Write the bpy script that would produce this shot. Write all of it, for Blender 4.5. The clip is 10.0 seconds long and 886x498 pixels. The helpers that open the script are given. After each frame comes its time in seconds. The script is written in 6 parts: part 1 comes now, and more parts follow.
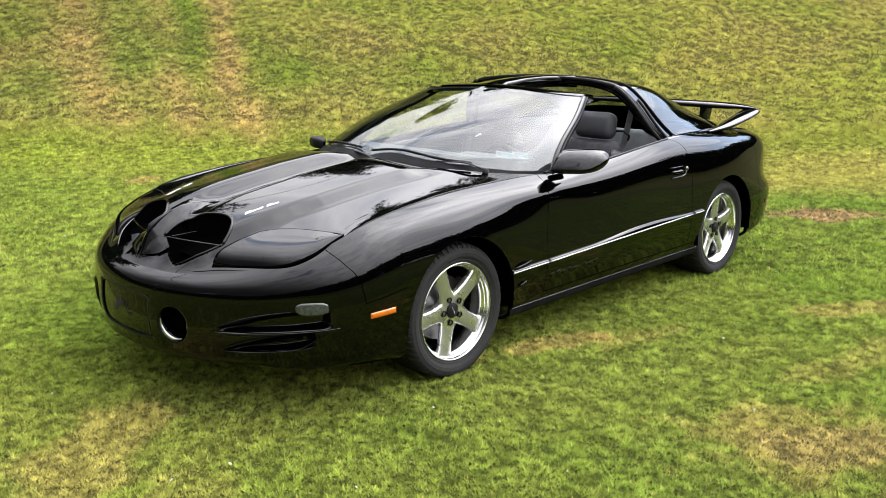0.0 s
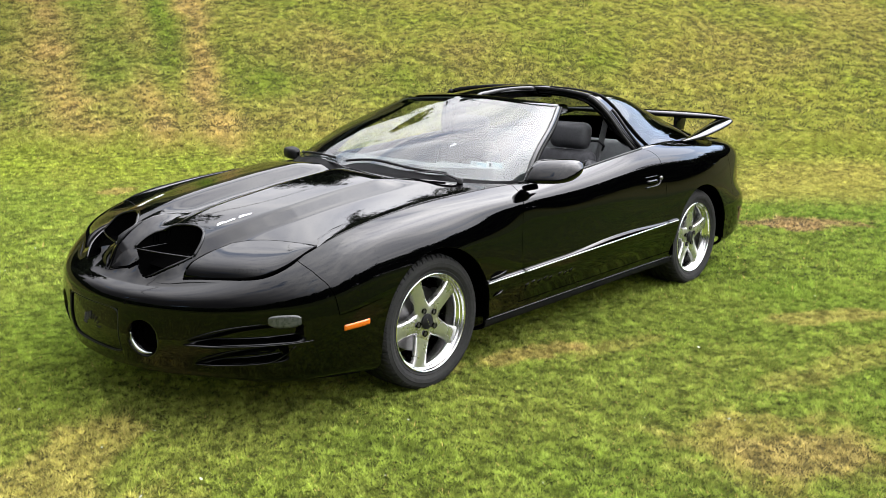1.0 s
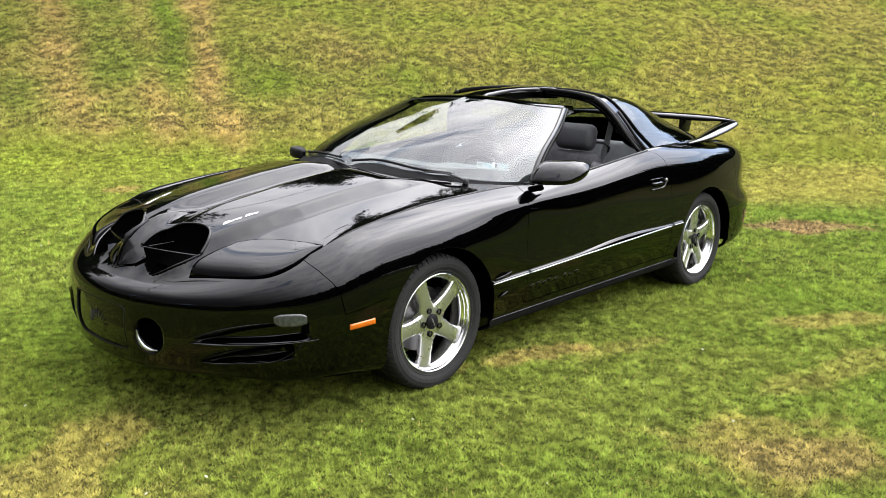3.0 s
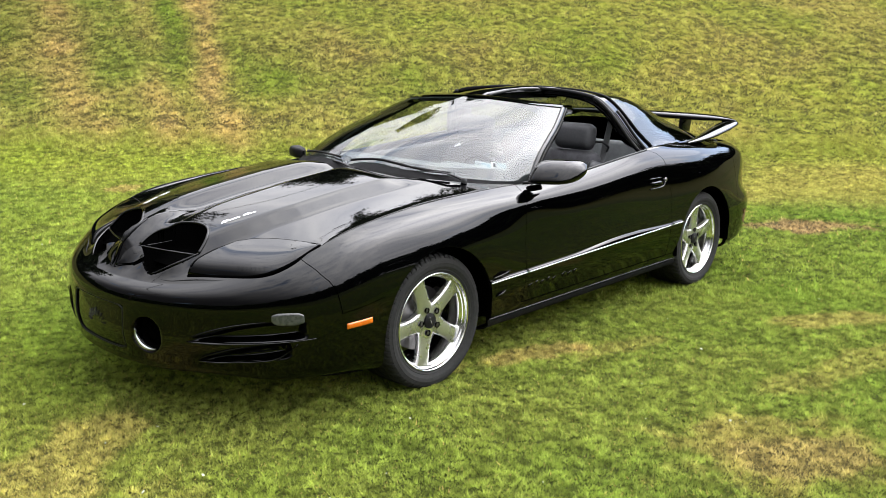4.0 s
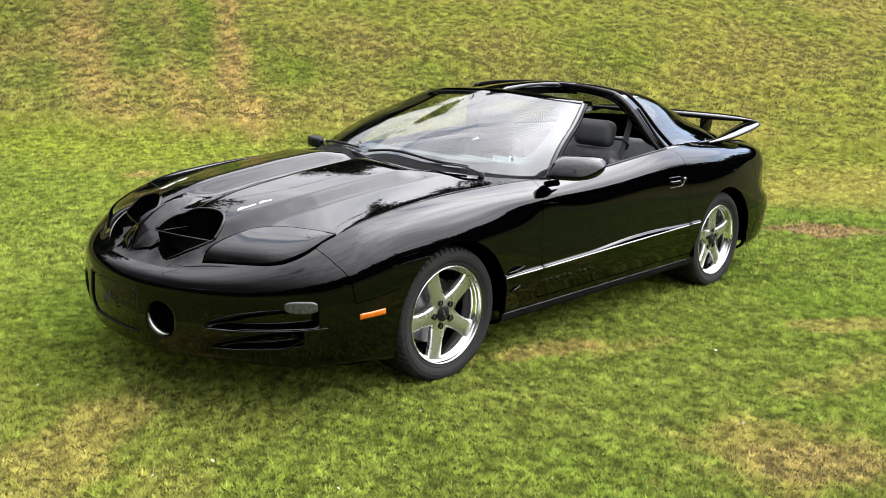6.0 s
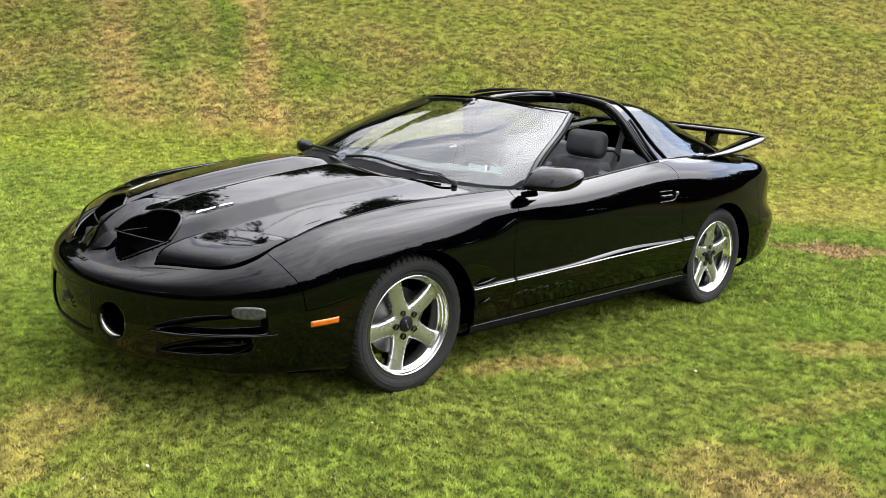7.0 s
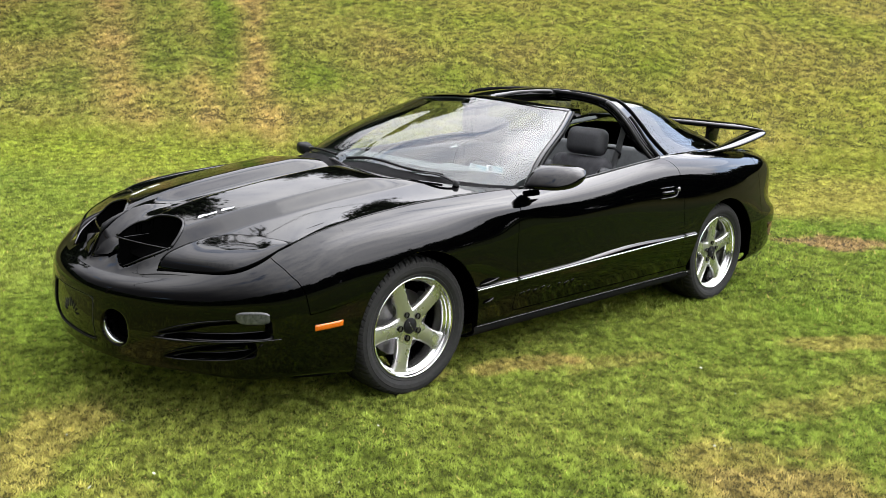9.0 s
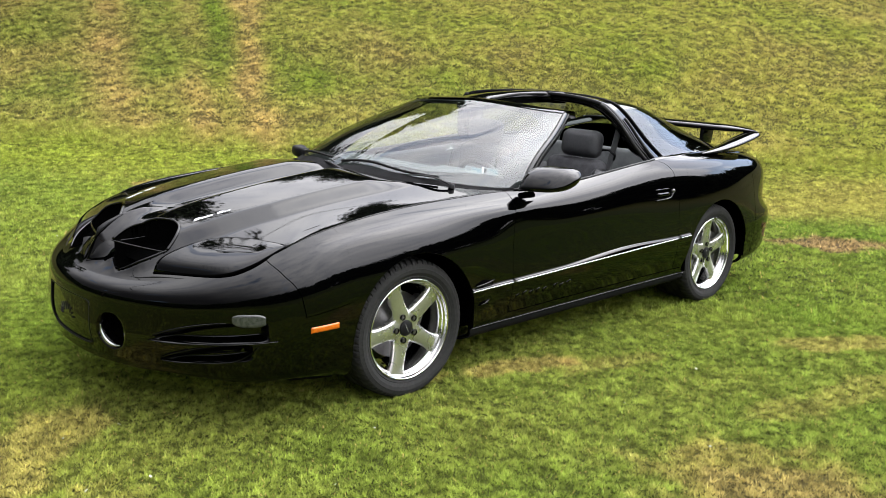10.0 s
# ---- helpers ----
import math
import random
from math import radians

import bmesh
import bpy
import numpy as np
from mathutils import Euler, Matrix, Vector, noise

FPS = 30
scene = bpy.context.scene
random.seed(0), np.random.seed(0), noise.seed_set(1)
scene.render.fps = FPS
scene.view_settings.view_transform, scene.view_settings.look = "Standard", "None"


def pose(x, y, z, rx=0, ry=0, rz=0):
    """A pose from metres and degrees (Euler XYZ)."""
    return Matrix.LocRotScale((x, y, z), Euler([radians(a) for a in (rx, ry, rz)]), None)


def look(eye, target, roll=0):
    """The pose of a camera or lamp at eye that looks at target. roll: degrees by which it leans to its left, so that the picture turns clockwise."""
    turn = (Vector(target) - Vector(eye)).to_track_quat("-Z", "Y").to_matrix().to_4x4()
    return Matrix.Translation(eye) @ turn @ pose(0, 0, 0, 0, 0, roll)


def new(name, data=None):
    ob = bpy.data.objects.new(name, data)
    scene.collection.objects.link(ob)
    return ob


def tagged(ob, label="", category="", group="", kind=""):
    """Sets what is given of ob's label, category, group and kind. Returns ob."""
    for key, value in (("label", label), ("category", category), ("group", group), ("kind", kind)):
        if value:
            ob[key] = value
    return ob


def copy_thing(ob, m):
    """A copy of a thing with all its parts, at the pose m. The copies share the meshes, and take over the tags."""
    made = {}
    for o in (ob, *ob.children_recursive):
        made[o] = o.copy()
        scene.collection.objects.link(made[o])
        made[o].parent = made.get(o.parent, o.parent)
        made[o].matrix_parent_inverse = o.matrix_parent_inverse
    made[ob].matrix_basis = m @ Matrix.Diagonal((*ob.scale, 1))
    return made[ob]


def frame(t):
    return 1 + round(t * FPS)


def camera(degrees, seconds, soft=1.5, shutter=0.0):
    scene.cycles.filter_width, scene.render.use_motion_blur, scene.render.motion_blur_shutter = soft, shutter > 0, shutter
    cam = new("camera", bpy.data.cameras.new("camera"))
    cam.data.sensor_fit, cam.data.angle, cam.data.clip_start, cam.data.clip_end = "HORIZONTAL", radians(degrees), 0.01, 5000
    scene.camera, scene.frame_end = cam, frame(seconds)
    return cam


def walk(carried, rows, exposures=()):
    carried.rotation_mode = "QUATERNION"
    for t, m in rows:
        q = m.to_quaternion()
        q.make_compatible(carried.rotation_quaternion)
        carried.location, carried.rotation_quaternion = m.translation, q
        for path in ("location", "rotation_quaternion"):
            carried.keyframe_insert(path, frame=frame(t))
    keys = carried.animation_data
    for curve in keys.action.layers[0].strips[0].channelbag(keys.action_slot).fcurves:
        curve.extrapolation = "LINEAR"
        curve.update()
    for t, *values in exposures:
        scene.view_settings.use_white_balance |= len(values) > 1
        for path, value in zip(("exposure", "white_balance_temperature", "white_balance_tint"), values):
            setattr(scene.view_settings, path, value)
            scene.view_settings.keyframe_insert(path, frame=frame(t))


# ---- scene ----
cam = camera(53.66, 10.0, soft=0.55)
PATH = [
    (0.0, (4.126, 3.545, 1.565), (0.630, 0.173, 0.377), 0.20),
    (0.5, (4.102, 3.551, 1.565), (0.588, 0.188, 0.406), 0.17),
    (1.0, (4.098, 3.543, 1.562), (0.508, 0.252, 0.431), 0.24),
    (1.5, (4.121, 3.520, 1.561), (0.504, 0.255, 0.441), 0.35),
    (2.0, (4.125, 3.510, 1.559), (0.521, 0.232, 0.432), 0.42),
    (2.5, (4.121, 3.522, 1.561), (0.532, 0.228, 0.433), 0.59),
    (4.0, (4.099, 3.563, 1.565), (0.533, 0.245, 0.432), 0.62),
    (4.5, (4.115, 3.552, 1.566), (0.555, 0.232, 0.424), 0.89),
    (5.0, (4.119, 3.553, 1.563), (0.580, 0.212, 0.417), 1.06),
    (5.5, (4.126, 3.539, 1.559), (0.593, 0.198, 0.393), 1.25),
    (5.7, (4.125, 3.533, 1.557), (0.587, 0.199, 0.389), 1.45),
    (6.8, (3.819, 3.724, 1.543), (0.493, 0.164, 0.419), 3.27),
    (7.0, (3.769, 3.742, 1.543), (0.440, 0.183, 0.426), 2.92),
    (7.5, (3.758, 3.736, 1.553), (0.414, 0.194, 0.424), 2.49),
    (8.0, (3.767, 3.731, 1.553), (0.432, 0.183, 0.418), 2.38),
    (8.5, (3.769, 3.722, 1.550), (0.440, 0.168, 0.415), 2.32),
    (9.0, (3.771, 3.719, 1.556), (0.440, 0.165, 0.424), 2.00),
    (9.5, (3.777, 3.721, 1.560), (0.440, 0.170, 0.439), 1.93),
    (10.0, (3.778, 3.725, 1.557), (0.426, 0.186, 0.439), 1.86),
]
walk(cam, [(t, look(eye, target, roll)) for t, eye, target, roll in PATH], [(0.0, 0.02), (5.0, 0.02), (7.0, -0.08), (10.0, -0.08)])

# ---- world and sun ----
SUN_TO = Vector((-0.63, 0.19, 0.75)).normalized()
world = bpy.data.worlds.new("sky")
scene.world = world
world.use_nodes = True
wn = world.node_tree
wn.nodes.clear()


def wnode(kind, **values):
    n = wn.nodes.new(kind)
    for key, value in values.items():
        n.inputs[key].default_value = value
    return n


sky = wn.nodes.new("ShaderNodeTexSky")
sky.sky_type = "NISHITA"
sky.sun_disc = False
sky.sun_elevation = math.asin(SUN_TO.z)
sky.sun_rotation = math.atan2(SUN_TO.x, SUN_TO.y)
coord = wn.nodes.new("ShaderNodeTexCoord")
cloud = wnode("ShaderNodeTexNoise", Scale=2.6, Detail=6.0, Roughness=0.55, Distortion=0.3)
squash = wn.nodes.new("ShaderNodeMapping")
squash.inputs["Scale"].default_value = (1.0, 1.0, 2.2)
squash.inputs["Location"].default_value = (3.1, 0.7, 0.2)
ramp = wn.nodes.new("ShaderNodeValToRGB")
ramp.color_ramp.elements[0].position, ramp.color_ramp.elements[1].position = 0.36, 0.52
wn.links.new(coord.outputs["Generated"], squash.inputs["Vector"])
wn.links.new(squash.outputs["Vector"], cloud.inputs["Vector"])
dim = wn.nodes.new("ShaderNodeVectorMath")
dim.operation = "SCALE"
dim.inputs["Scale"].default_value = 0.58
wn.links.new(sky.outputs["Color"], dim.inputs[0])
grey = wnode("ShaderNodeTexNoise", Scale=5.0, Detail=5.0, Roughness=0.6)
wn.links.new(squash.outputs["Vector"], grey.inputs["Vector"])
shade = wn.nodes.new("ShaderNodeValToRGB")
shade.color_ramp.elements[0].position, shade.color_ramp.elements[1].position = 0.3, 0.7
shade.color_ramp.elements[0].color = (0.60, 0.61, 0.68, 1)
shade.color_ramp.elements[1].color = (1.0, 0.985, 1.0, 1)
wn.links.new(grey.outputs["Fac"], shade.inputs["Fac"])
lift = wn.nodes.new("ShaderNodeVectorMath")
lift.operation = "SCALE"
wn.links.new(shade.outputs["Color"], lift.inputs[0])
# thin cloud glows round the veiled sun
toward = wn.nodes.new("ShaderNodeVectorMath")
toward.operation = "DOT_PRODUCT"
toward.inputs[1].default_value = SUN_TO
wn.links.new(coord.outputs["Generated"], toward.inputs[0])
glow = wnode("ShaderNodeMapRange", **{"From Min": -0.40, "From Max": 0.97, "To Min": 0.3, "To Max": 7.0})
glow.interpolation_type = "SMOOTHERSTEP"
wn.links.new(toward.outputs["Value"], glow.inputs["Value"])
peak = wn.nodes.new("ShaderNodeMath")
peak.operation = "POWER"
peak.use_clamp = False
front_half = wn.nodes.new("ShaderNodeMath")
front_half.operation = "MAXIMUM"
front_half.inputs[1].default_value = 0.0
wn.links.new(toward.outputs["Value"], front_half.inputs[0])
wn.links.new(front_half.outputs[0], peak.inputs[0])
peak.inputs[1].default_value = 10.0
veil = wn.nodes.new("ShaderNodeMath")
veil.operation = "MULTIPLY_ADD"
veil.inputs[1].default_value = 10.0
wn.links.new(peak.outputs[0], veil.inputs[0])
# an overcast sky darkens from the zenith to the horizon
axes = wn.nodes.new("ShaderNodeSeparateXYZ")
wn.links.new(coord.outputs["Generated"], axes.inputs["Vector"])
height = wnode("ShaderNodeMapRange", **{"From Min": 0.0, "From Max": 1.0, "To Min": 0.66, "To Max": 1.0})
wn.links.new(axes.outputs["Z"], height.inputs["Value"])
dome = wn.nodes.new("ShaderNodeMath")
dome.operation = "MULTIPLY"
wn.links.new(glow.outputs["Result"], dome.inputs[0])
wn.links.new(height.outputs["Result"], dome.inputs[1])
wn.links.new(dome.outputs[0], veil.inputs[2])
wn.links.new(veil.outputs[0], lift.inputs["Scale"])
# the cloud cover breaks up towards the tail of the car
breaks = wn.nodes.new("ShaderNodeVectorMath")
breaks.operation = "DOT_PRODUCT"
breaks.inputs[1].default_value = Vector((-0.93, 0.12, 0.32)).normalized()
wn.links.new(coord.outputs["Generated"], breaks.inputs[0])
thin = wnode("ShaderNodeMapRange", **{"From Min": 0.93, "From Max": 0.985, "To Min": 0.12, "To Max": -0.3})
thin.interpolation_type = "SMOOTHSTEP"
wn.links.new(breaks.outputs["Value"], thin.inputs["Value"])
cover = wn.nodes.new("ShaderNodeMath")
wn.links.new(cloud.outputs["Fac"], cover.inputs[0])
wn.links.new(thin.outputs["Result"], cover.inputs[1])
wn.links.new(cover.outputs[0], ramp.inputs["Fac"])
mix = wn.nodes.new("ShaderNodeMix")
mix.data_type = "RGBA"
wn.links.new(ramp.outputs["Color"], mix.inputs["Factor"])
wn.links.new(dim.outputs["Vector"], mix.inputs["A"])
wn.links.new(lift.outputs["Vector"], mix.inputs["B"])
back = wnode("ShaderNodeBackground", Strength=1.0)
wn.links.new(mix.outputs["Result"], back.inputs["Color"])
wout = wn.nodes.new("ShaderNodeOutputWorld")
wn.links.new(back.outputs["Background"], wout.inputs["Surface"])

sun_data = bpy.data.lights.new("sun", "SUN")
sun_data.energy, sun_data.angle, sun_data.color = 0.8, radians(55.0), (1.0, 0.95, 0.86)
sun = new("sun", sun_data)
sun.matrix_world = look(SUN_TO * 30, (0, 0, 0))


# ---- materials ----
def material(name, base, rough=0.5, metal=0.0, coat=0.0, vary=0.0, scale=8.0, fine=90.0, bump=0.0, bump_scale=120.0, spec=0.5, second=None):
    """A principled surface with two scales of variation in colour and roughness, and a fine relief."""
    m = bpy.data.materials.new(name)
    m.use_nodes = True
    t = m.node_tree
    b = t.nodes["Principled BSDF"]
    b.inputs["Base Color"].default_value = (*base, 1)
    b.inputs["Roughness"].default_value = rough
    b.inputs["Metallic"].default_value = metal
    b.inputs["Coat Weight"].default_value = coat
    b.inputs["Coat Roughness"].default_value = 0.02
    b.inputs["Specular IOR Level"].default_value = spec
    at = t.nodes.new("ShaderNodeTexCoord")
    if vary or second:
        big = t.nodes.new("ShaderNodeTexNoise")
        big.inputs["Scale"].default_value, big.inputs["Detail"].default_value = scale, 4
        small = t.nodes.new("ShaderNodeTexNoise")
        small.inputs["Scale"].default_value, small.inputs["Detail"].default_value = fine, 3
        for n in (big, small):
            t.links.new(at.outputs["Object"], n.inputs["Vector"])
        add = t.nodes.new("ShaderNodeMath")
        add.operation = "ADD"
        t.links.new(big.outputs["Fac"], add.inputs[0])
        t.links.new(small.outputs["Fac"], add.inputs[1])
        span = t.nodes.new("ShaderNodeMapRange")
        span.inputs["From Min"].default_value, span.inputs["From Max"].default_value = 0.7, 1.3
        t.links.new(add.outputs[0], span.inputs["Value"])
        mixer = t.nodes.new("ShaderNodeMix")
        mixer.data_type = "RGBA"
        other = second or tuple(c * (1 - vary) for c in base)
        mixer.inputs["A"].default_value = (*base, 1)
        mixer.inputs["B"].default_value = (*other, 1)
        t.links.new(span.outputs["Result"], mixer.inputs["Factor"])
        t.links.new(mixer.outputs["Result"], b.inputs["Base Color"])
        r = t.nodes.new("ShaderNodeMapRange")
        r.inputs["From Min"].default_value, r.inputs["From Max"].default_value = 0.3, 0.7
        r.inputs["To Min"].default_value, r.inputs["To Max"].default_value = rough * 0.85, min(1, rough * 1.2)
        t.links.new(big.outputs["Fac"], r.inputs["Value"])
        t.links.new(r.outputs["Result"], b.inputs["Roughness"])
    if bump:
        n = t.nodes.new("ShaderNodeTexNoise")
        n.inputs["Scale"].default_value, n.inputs["Detail"].default_value = bump_scale, 4
        t.links.new(at.outputs["Object"], n.inputs["Vector"])
        k = t.nodes.new("ShaderNodeBump")
        k.inputs["Strength"].default_value, k.inputs["Distance"].default_value = 0.6, bump
        t.links.new(n.outputs["Fac"], k.inputs["Height"])
        t.links.new(k.outputs["Normal"], b.inputs["Normal"])
    return m


def glass(name, tint, rough=0.0, steepness=0.45, least=0.10):
    """Thin automotive glass: a Fresnel mix of a tinted see-through layer and a sharp reflection."""
    m = bpy.data.materials.new(name)
    m.use_nodes = True
    t = m.node_tree
    t.nodes.clear()
    out = t.nodes.new("ShaderNodeOutputMaterial")
    clear = t.nodes.new("ShaderNodeBsdfTransparent")
    clear.inputs["Color"].default_value = (*tint, 1)
    gloss = t.nodes.new("ShaderNodeBsdfGlossy")
    gloss.inputs["Roughness"].default_value = rough
    face = t.nodes.new("ShaderNodeLayerWeight")
    face.inputs["Blend"].default_value = 0.5
    steep = t.nodes.new("ShaderNodeMath")
    steep.operation = "POWER"
    steep.inputs[1].default_value = 4.0
    t.links.new(face.outputs["Facing"], steep.inputs[0])
    fres = t.nodes.new("ShaderNodeMath")
    fres.operation = "MULTIPLY_ADD"
    fres.inputs[1].default_value, fres.inputs[2].default_value = steepness, least
    t.links.new(steep.outputs[0], fres.inputs[0])
    m_ = t.nodes.new("ShaderNodeMixShader")
    t.links.new(fres.outputs[0], m_.inputs["Fac"])
    t.links.new(clear.outputs["BSDF"], m_.inputs[1])
    t.links.new(gloss.outputs["BSDF"], m_.inputs[2])
    t.links.new(m_.outputs["Shader"], out.inputs["Surface"])
    return m


PAINT = material("black paint", (0.0003, 0.0003, 0.0004), 0.042, vary=0.3, scale=3, fine=40, spec=0.34)
TRIM = material("black plastic", (0.010, 0.010, 0.011), 0.5, vary=0.4, bump=0.0004, spec=0.25)
RUBBER = material("tyre rubber", (0.014, 0.014, 0.0137), 0.8, second=(0.026, 0.0255, 0.0245), scale=14, bump=0.0006, bump_scale=260, spec=0.2)
SEAL = material("rubber seal", (0.006, 0.006, 0.006), 0.6, vary=0.3, spec=0.2)
COWLING = material("weathered black plastic and sill shade", (0.006, 0.006, 0.0065), 0.65, vary=0.4, bump=0.0006, bump_scale=200, spec=0.08)
# near-black without gloss: shade inside openings and gaps is put into the colour
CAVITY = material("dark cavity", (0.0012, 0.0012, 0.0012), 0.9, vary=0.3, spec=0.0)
CHROME = material("polished aluminium", (0.80, 0.80, 0.79), 0.17, metal=1.0, vary=0.1, scale=9, fine=60)
ALLOY = material("machined alloy", (0.62, 0.615, 0.59), 0.27, metal=0.92, vary=0.12, scale=12, fine=120)
STEEL = material("brushed steel", (0.20, 0.195, 0.19), 0.45, metal=1.0, vary=0.3)
CLOTH = material("charcoal cloth", (0.055, 0.055, 0.06), 0.9, vary=0.45, scale=20, fine=240, bump=0.001, bump_scale=500)
GREYCLOTH = material("grey cloth", (0.12, 0.122, 0.125), 0.9, vary=0.35, scale=20, fine=240, bump=0.001, bump_scale=500)
DASH = material("light grey dashboard vinyl", (0.19, 0.195, 0.20), 0.6, vary=0.15, bump=0.0006, bump_scale=300)
VINYL = material("dark grey vinyl", (0.05, 0.051, 0.055), 0.55, vary=0.3, bump=0.0008, bump_scale=300)
AMBER = material("amber lens", (0.58, 0.13, 0.008), 0.2, coat=0.15, vary=0.25, scale=60, fine=200)
LENS = material("clear lens", (0.02, 0.021, 0.02), 0.1, coat=0.6, second=(0.06, 0.063, 0.06), scale=60, fine=260, bump=0.002, bump_scale=160)
BRIGHT = material("bright bars and glints", (0.55, 0.55, 0.56), 0.25, metal=0.9, vary=0.2)
WHITE = material("white decal", (0.78, 0.78, 0.8), 0.4, vary=0.08)
PAPER = material("sticker paper", (0.42, 0.47, 0.47), 0.5, vary=0.15)
BLUEPAPER = material("blue sticker", (0.06, 0.20, 0.27), 0.5, vary=0.2)
REDLENS = material("dark red lens", (0.06, 0.004, 0.004), 0.12, coat=1.0, vary=0.3)
SCREEN = glass("windscreen glass", (0.50, 0.56, 0.54), 0.0, 0.52, 0.076)
DARKGLASS = glass("tinted glass", (0.40, 0.45, 0.44), 0.0, 0.62, 0.09)


# ---- shape of the car: x forward, y to its left, z up from the lawn ----
def spline_matrix(knots, q):
    """Natural cubic spline through values at the knots, as a matrix from those values to the values at q."""
    k, q = np.asarray(knots, float), np.asarray(q, float)
    n, h = len(k), np.diff(np.asarray(knots, float))
    a, r = np.zeros((n, n)), np.zeros((n, n))
    a[0, 0] = a[-1, -1] = 1
    for i in range(1, n - 1):
        a[i, i - 1], a[i, i], a[i, i + 1] = h[i - 1], 2 * (h[i - 1] + h[i]), h[i]
        r[i, i - 1], r[i, i], r[i, i + 1] = 6 / h[i - 1], -6 / h[i - 1] - 6 / h[i], 6 / h[i]
    m = np.linalg.solve(a, r)
    i = np.clip(np.searchsorted(k, q, side="right") - 1, 0, n - 2)
    d0, d1, hi = q - k[i], k[i + 1] - q, h[i]
    e = np.eye(n)
    return ((d1 / hi)[:, None] * e[i] + (d0 / hi)[:, None] * e[i + 1]
            + ((d1 ** 3 / hi - d1 * hi) / 6)[:, None] * m[i] + ((d0 ** 3 / hi - d0 * hi) / 6)[:, None] * m[i + 1])


def step(a, b, x):
    t = np.clip((np.asarray(x, float) - a) / (b - a), 0, 1)
    return t * t * (3 - 2 * t)


